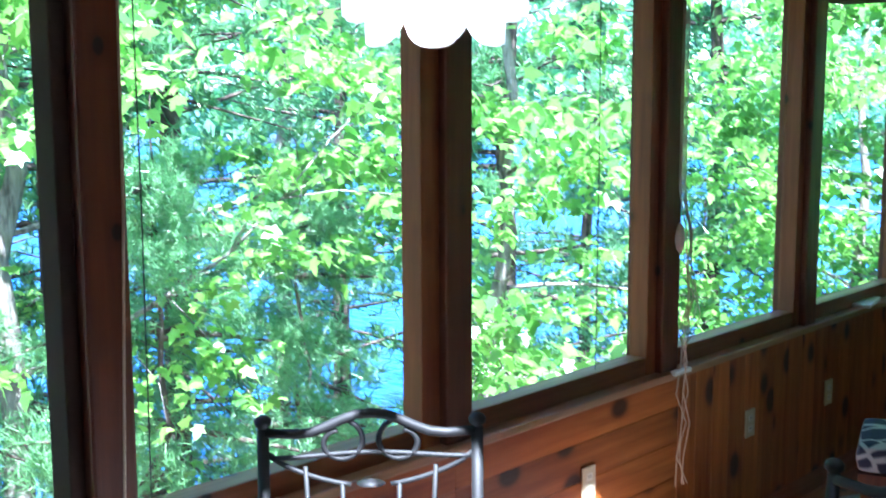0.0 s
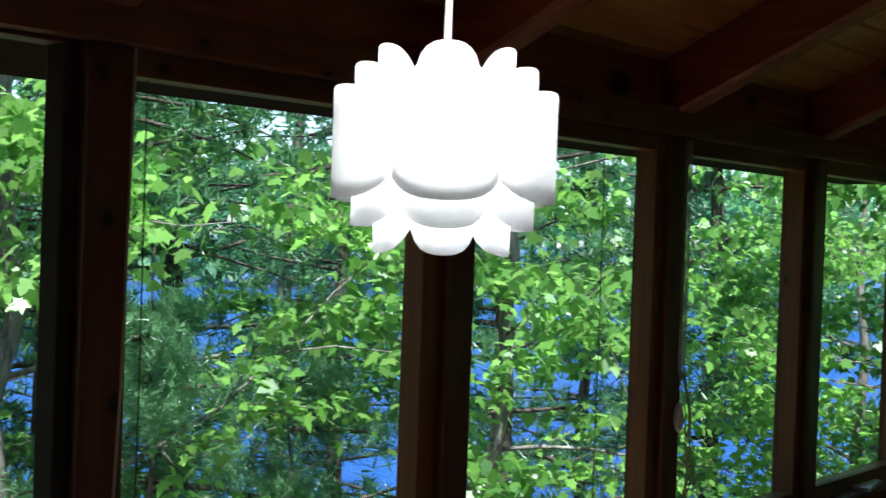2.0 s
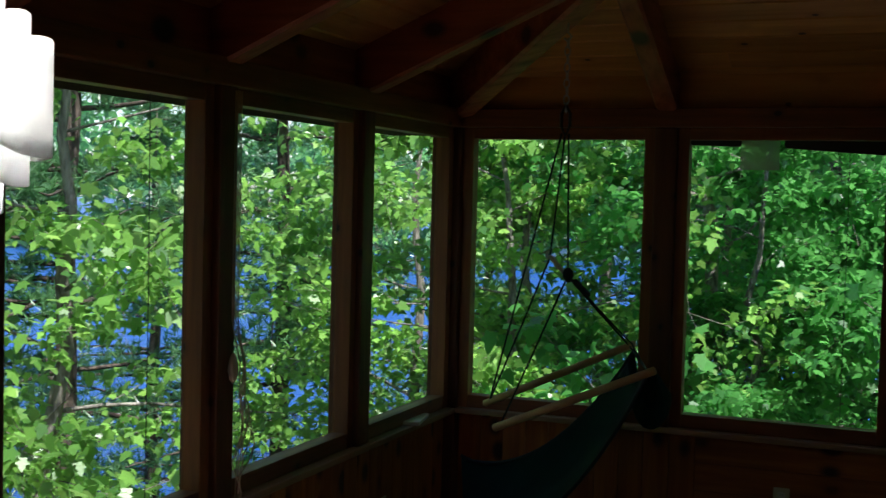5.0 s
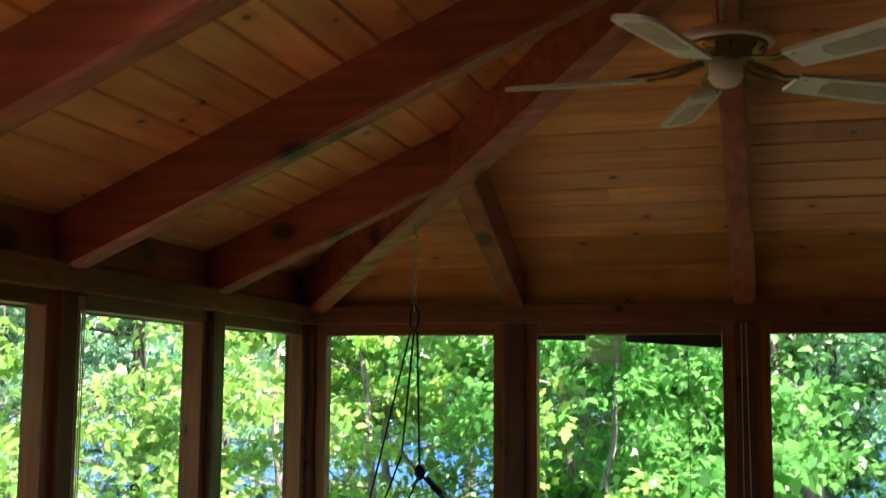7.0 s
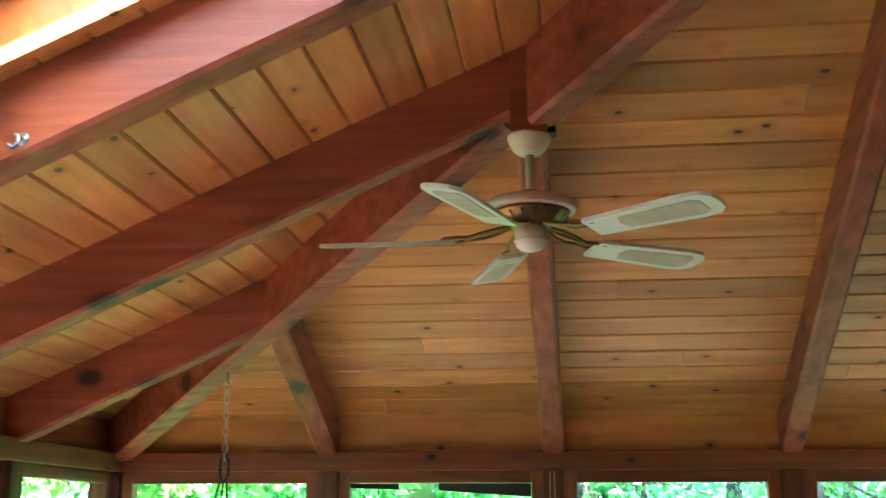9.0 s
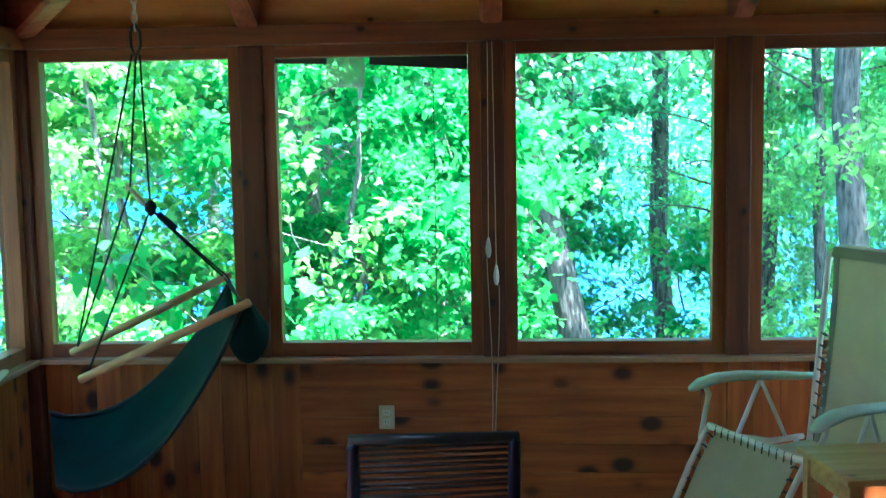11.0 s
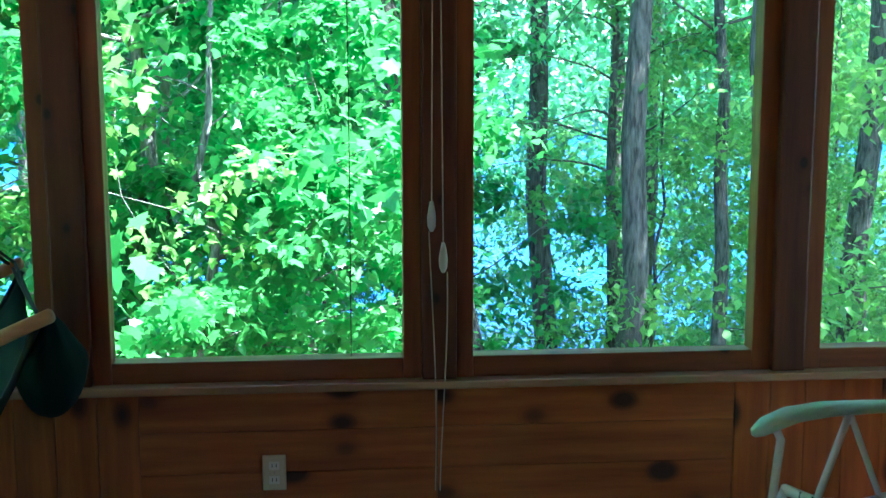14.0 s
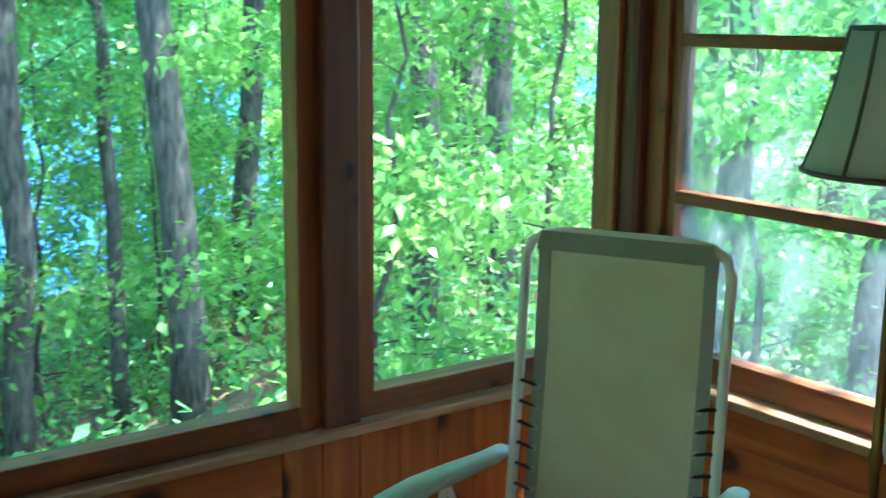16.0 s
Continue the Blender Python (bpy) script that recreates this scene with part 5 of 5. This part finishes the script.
# floor lamp beside the east windows
flamp = thing("floor_lamp", 4.035, -1.03, 0, 0, "floor lamp with a panelled pale linen shade and dark trim", "lamp")
bm = bmesh.new()
rings = []
SEG = 8
for s, (r, z) in enumerate(((0.205, 1.365), (0.172, 1.46), (0.145, 1.56), (0.123, 1.67), (0.121, 1.67), (0.143, 1.56), (0.170, 1.46), (0.203, 1.365))):
    ring = []
    for k in range(48):
        a = 2 * math.pi * k / 48
        cut = 1 - 0.030 * (1 - abs(math.cos(a * SEG / 2)))
        ring.append(bm.verts.new((r * cut * math.cos(a), r * cut * math.sin(a), z)))
    rings.append(ring)
for r0, r1 in zip(rings, rings[1:] + rings[:1]):
    for k in range(48):
        bm.faces.new((r0[k], r0[(k + 1) % 48], r1[(k + 1) % 48], r1[k]))
bmesh.ops.recalc_face_normals(bm, faces=list(bm.faces))
shade = part("shade", bm, M_SHADE, flamp, smooth=True)
M_TRIM = plain("dark_braid", (0.13, 0.13, 0.10), 0.8)
for k in range(SEG):
    a = 2 * math.pi * k / SEG
    part("seam_braid", tube(bmesh.new(), [(r * math.cos(a), r * math.sin(a), z) for r, z in ((0.206, 1.365), (0.173, 1.46), (0.146, 1.56), (0.124, 1.67))], 0.0045, 5), M_TRIM, shade)
for r, z in ((0.204, 1.367), (0.122, 1.669)):
    part("edge_braid", tube(bmesh.new(), [(r * math.cos(2 * math.pi * k / 40), r * math.sin(2 * math.pi * k / 40), z) for k in range(41)], 0.006, 6, close=False), M_TRIM, shade)
part("stem", lathe(bmesh.new(), [(0.0, 0.03), (0.012, 0.03), (0.012, 0.7), (0.018, 0.72), (0.012, 0.74), (0.010, 1.40), (0.018, 1.42), (0.018, 1.48), (0.0, 1.50)], 14), M_BRASS, flamp, smooth=True)
part("base", lathe(bmesh.new(), [(0.0, 0.0), (0.14, 0.0), (0.14, 0.012), (0.10, 0.022), (0.02, 0.035), (0.0, 0.035)], 30), M_BRASS, flamp, smooth=True)
part("harp", tube(bmesh.new(), [(0.0, -0.05, 1.45), (0.0, -0.06, 1.55), (0, 0, 1.655), (0, 0.06, 1.55), (0, 0.05, 1.45)], 0.003, 5), M_BRASS, flamp)
part("finial", lathe(bmesh.new(), [(0.0, 1.70), (0.01, 1.69), (0.008, 1.67), (0.003, 1.655), (0.0, 1.65)], 12), M_BRASS, flamp, smooth=True)

# perforated white upright on the east sill
up = thing("shelf_standard", 4.125, -0.985, Z_SILL, 0, "white perforated metal upright leaning at the window sill", "bracket")
bm = solid((-0.004, 0.004, -0.022, 0.022, 0.0, 0.30))
part("strip", bm, M_WHITE_METAL, up, bev=0.0015)
for k in range(4):
    part("hole", lathe(bmesh.new(), [(0.0, -0.0055), (0.006, -0.0055), (0.006, 0.0055), (0.0, 0.0055)], 10), M_BLACK, up).matrix_basis = pose(0, 0, 0.05 + 0.065 * k, 0, 90, 0)

# small pine side table
table = thing("side_table", 3.42, -1.48, 0, 8, "small light pine side table", "table")
part("tabletop", solid((-0.2, 0.2, -0.2, 0.2, 0.60, 0.622)), M_TABLE, table, bev=0.005)
for sx in (-1, 1):
    part("apron", solid((0.165 * sx - 0.01, 0.165 * sx + 0.01, -0.15, 0.15, 0.53, 0.60)), M_TABLE, table)
    for sy in (-1, 1):
        part("leg", solid((0.165 * sx - 0.02, 0.165 * sx + 0.02, 0.165 * sy - 0.02, 0.165 * sy + 0.02, 0.0, 0.60)), M_TABLE, table, bev=0.004)

# footstool with a patterned cushion
def pattern_mat():
    m, t, b = nodes_of("navy_white_print", 0.85)
    co = t.nodes.new("ShaderNodeTexCoord").outputs["Object"]
    v = t.nodes.new("ShaderNodeTexVoronoi")
    v.feature = "DISTANCE_TO_EDGE"
    v.inputs["Scale"].default_value = 9.0
    t.links.new(co, v.inputs["Vector"])
    t.links.new(ramp(t, v.outputs["Distance"], [(0.04, (0.40, 0.43, 0.43)), (0.09, (0.02, 0.03, 0.06))]), b.inputs["Base Color"])
    return m


stool = thing("footstool", 0.72, -1.60, 0, 20, "low stool with a navy and white printed cushion", "stool")
part("cushion", solid((-0.2, 0.2, -0.2, 0.2, 0.36, 0.46)), pattern_mat(), stool, "navy and white printed cushion", bev=0.04)
part("frame", solid((-0.19, 0.19, -0.19, 0.19, 0.32, 0.36)), M_POST, stool)
for sx in (-1, 1):
    for sy in (-1, 1):
        part("leg", solid((0.16 * sx - 0.02, 0.16 * sx + 0.02, 0.16 * sy - 0.02, 0.16 * sy + 0.02, 0, 0.32)), M_POST, stool)

# rug
bm = bmesh.new()
lathe(bm, [(0.0, 0.010), (0.97, 0.010), (0.99, 0.009), (1.0, 0.004), (1.0, 0.0), (0.0, 0.0)], 72)
for v in bm.verts:
    v.co.x, v.co.y = v.co.x * 2.05, v.co.y * 1.8
rug = tagged(part("rug", bm, M_RUG), "large oval light grey rug", "rug")
rug.location = (2.14, -1.845, 0.002)


# electrical outlets
def outlet(x, y, z, rz, label="ivory wall outlet plate on a pine knee wall"):
    o = thing("wall_outlet", x, y, z, rz, label, "outlet", "wall outlets")
    part("plate", solid((-0.036, 0.036, -0.006, 0.0, -0.055, 0.055)), M_IVORY, o, bev=0.003)
    for zz in (-0.022, 0.022):
        part("socket", solid((-0.016, 0.016, -0.008, -0.006, zz - 0.013, zz + 0.013)), M_CREAM, o, bev=0.0015)
        for xx in (-0.006, 0.006):
            part("slot", solid((xx - 0.0012, xx + 0.0012, -0.0086, -0.008, zz - 0.004, zz + 0.006)), M_BLACK, o)
    part("screw", lathe(bmesh.new(), [(0.0, 0.0068), (0.003, 0.0066), (0.003, 0.0), (0.0, 0.0)], 8), M_STEEL, o).matrix_basis = pose(0, 0, 0, 90, 0, 0)
    return o


outlet(1.664, -0.0255, 0.392, 0)
outlet(0.0255, -2.570, 0.380, 90)
outlet(0.0255, -1.500, 0.345, 90)
outlet(0.0255, -0.800, 0.330, 90)


# shade cords and pulls
def pull_cord(name, x, y, pulls, label, loop_z, sway):
    o = thing(name, x, y, 0, 0, label, "cord")
    for dx, dy, z in pulls:
        part("cord", tube(bmesh.new(), [(dx * 0.6, dy * 0.6, 2.07), (dx * 0.8, dy * 0.8, 1.6), (dx, dy, z)], 0.0024, 5), M_CORD, o)
        part("pull", lathe(bmesh.new(), [(0.0, z + 0.045), (0.005, z + 0.043), (0.010, z + 0.02), (0.0135, z - 0.005), (0.012, z - 0.03), (0.005, z - 0.045), (0.0, z - 0.046)], 14, dx, dy), M_ACORN, o, smooth=True)
        tail = [(dx + sway * math.sin(3 * i / 8 + dx * 60), dy, z - 0.045 - (z - 0.045 - loop_z) * i / 8) for i in range(9)]
        part("tail", tube(bmesh.new(), tail, 0.0024, 5), M_CORD, o)
    return o


pull_cord("shade_cord", 2.15, -0.085, ((-0.012, 0.0, 1.172), (0.022, 0.0, 1.050)), "pair of tan shade cords with pale wooden pulls on a post", 0.34, 0.012)
cb = thing("shade_cord", 0.09, -2.13, 0, 0, "tangled tan shade cords with wooden pull, looped on a cleat", "cord")
rr = random.Random(7)
for k in range(4):
    pts = [(0, -0.03 + 0.012 * k, 2.06), (0, -0.03 + 0.012 * k, 1.3)]
    zz = 1.15
    while zz > 0.16:
        pts.append((rr.uniform(0, 0.02), rr.uniform(-0.03, 0.05) + (0.03 if zz > 0.9 else 0.0), zz))
        zz -= 0.11
    part("cord", tube(bmesh.new(), pts, 0.0024, 5), M_CORD, cb, smooth=True)
for k in range(3):
    pts = [(0.004, 0.01, 1.10 - 0.05 * k)] + [(0.006, 0.02 + 0.06 * math.sin(j * 0.8) * (1 + 0.3 * k), 1.06 - 0.05 * k - 0.05 * j) for j in range(1, 5)]
    part("loose_loop", tube(bmesh.new(), pts, 0.0022, 5), M_CORD, cb, smooth=True)
part("pull", lathe(bmesh.new(), [(0.0, 1.19), (0.006, 1.185), (0.015, 1.16), (0.018, 1.13), (0.012, 1.10), (0.0, 1.085)], 14, 0.0, -0.02), M_ACORN, cb, smooth=True)
bm = solid((-0.01, 0.012, -0.045, 0.06, 0.668, 0.684))
part("cleat", bm, M_WHITE_METAL, cb, bev=0.004)
w4 = thing("shade_cord", 0.082, -4.262, 0, 0, "single tan shade cord hanging down a post", "cord")
part("cord", tube(bmesh.new(), [(0, 0.01, 2.07), (0, 0.0, 1.4), (0.002, -0.03, 0.7), (0.0, -0.035, 0.3)], 0.003, 6), M_CORD, w4)

M_WIRE = plain("dark_wire", (0.03, 0.03, 0.03), 0.6)
for x, y in ((0.012, -4.178), (0.012, -2.518), (1.90, -0.012)):
    wr = thing("guide_wire", x, y, 0, 0, "thin dark guide wire in front of a screen", "wire", "guide wires")
    part("wire", tube(bmesh.new(), [(0, 0, Z_LOW), (0.002, 0.002, 1.4), (0, 0, Z_HIGH)], 0.0017, 5), M_WIRE, wr)

# torn shade and a clear patch at the head of one screen
ts = thing("rolled_shade", 0, -0.012, 0, 0, "remnant of a dark rolled shade at the head of a screen", "shade")
bm = bmesh.new()
hexa(bm, [(1.62, -0.014, 1.985), (2.054, -0.014, 1.955), (2.054, 0.0, 1.955), (1.62, 0.0, 1.985), (1.62, -0.014, 2.018), (2.054, -0.014, 2.018), (2.054, 0.0, 2.018), (1.62, 0.0, 2.018)])
part("cloth_roll", bm, M_BLACK, ts, bev=0.003)
bm = bmesh.new()
hexa(bm, [(1.20, -0.012, 1.996), (1.43, -0.012, 1.99), (1.43, 0.0, 1.99), (1.20, 0.0, 1.996), (1.20, -0.012, 2.018), (1.43, -0.012, 2.018), (1.43, 0.0, 2.018), (1.20, 0.0, 2.018)])
part("cloth_roll", bm, M_BLACK, ts, bev=0.003)
m_patch, pt, pb = nodes_of("clear_plastic_film", 0.15)
ptr = pt.nodes.new("ShaderNodeBsdfTransparent")
pms = pt.nodes.new("ShaderNodeMixShader")
pms.inputs[0].default_value = 0.35
pb.inputs["Base Color"].default_value = (0.7, 0.74, 0.74, 1)
pt.links.new(ptr.outputs[0], pms.inputs[1])
pt.links.new(pb.outputs[0], pms.inputs[2])
pt.links.new(pms.outputs[0], pt.nodes["Material Output"].inputs["Surface"])
pf = tagged(part("plastic_patch", solid((1.425, 1.60, -0.016, -0.014, 1.885, 2.018)), m_patch), "clear plastic film patch on an insect screen", "patch")

# pale folded pad on the west sill
pad = tagged(part("paper_pad", solid((-0.07, 0.07, -0.12, 0.12, 0.0, 0.016)), M_CREAM, bev=0.003), "pale folded pad lying on the window sill", "paper")
pad.matrix_basis = pose(0.02, -0.50, Z_SILL + 0.001, 0, 0, 12)

# ---- boards of the knee walls and the floor ----
def board_mesh(name, size, mat_):
    """One board, bevelled along its edges, lying on its back face."""
    sx, sy, sz = size
    return part(name, solid((0.0, sx, -sy, 0.0, 0.0, sz)), mat_, None, bev=0.0016)


def lay(proto, m, parent, first):
    if first[0]:
        first[0] = False
        proto.matrix_basis = m
        proto.parent = parent
        return proto
    return again("board", proto, m, parent)


TOP = Z_SILL - 0.030


def horizontal_boards(key, s0, s1, root):
    n = 5
    h = TOP / n
    proto = board_mesh("board", (s1 - s0 - 0.002, 0.022, h - 0.0018), M_PANEL_X)
    first = [True]
    for i in range(n):
        if key == "B":
            m = pose(s0, 0, i * h + 0.002)
        elif key == "A":
            m = pose(0, -s1, i * h + 0.002, 0, 0, 90)
        else:
            m = pose(WIDE, -s0, i * h + 0.002, 0, 0, -90)
        lay(proto, m, root, first)


def vertical_boards(key, s0, s1, count, root):
    w = (s1 - s0) / count
    proto = board_mesh("board", (w - 0.003, 0.022, TOP - 0.003), M_PANEL_Z)
    first = [True]
    for i in range(count):
        s = s0 + i * w + 0.002
        if key == "B":
            m = pose(s, 0, 0)
        elif key == "A":
            m = pose(0, -s - w + 0.004, 0, 0, 0, 90)
        else:
            m = pose(WIDE, -s, 0, 0, 0, -90)
        lay(proto, m, root, first)


vertical_boards("B", 0.082, 1.022, 8, wall_b)
vertical_boards("B", 1.022, 1.268, 2, wall_b)
horizontal_boards("B", 1.268, 2.16, wall_b)
horizontal_boards("B", 2.16, 3.085, wall_b)
vertical_boards("B", 3.085, 3.31, 2, wall_b)
vertical_boards("B", 3.31, 4.185, 7, wall_b)
vertical_boards("A", 0.082, 1.9, 15, wall_a)
vertical_boards("A", 1.9, 2.02, 1, wall_a)
horizontal_boards("A", 2.02, 3.2, wall_a)
horizontal_boards("A", 3.2, 4.3, wall_a)
horizontal_boards("A", 4.3, LONG, wall_a)
horizontal_boards("C", 0.102, 1.2, wall_c)
horizontal_boards("C", 1.2, 2.6, wall_c)
horizontal_boards("C", 2.6, LONG, wall_c)
pw = 0.139
proto = part("plank", solid((0, pw - 0.005, -LONG, 0.0, -0.03, 0.0)), M_FLOOR, floor, bev=0.002)
for i in range(1, 31):
    again("plank", proto, pose(i * pw, 0, 0), floor)
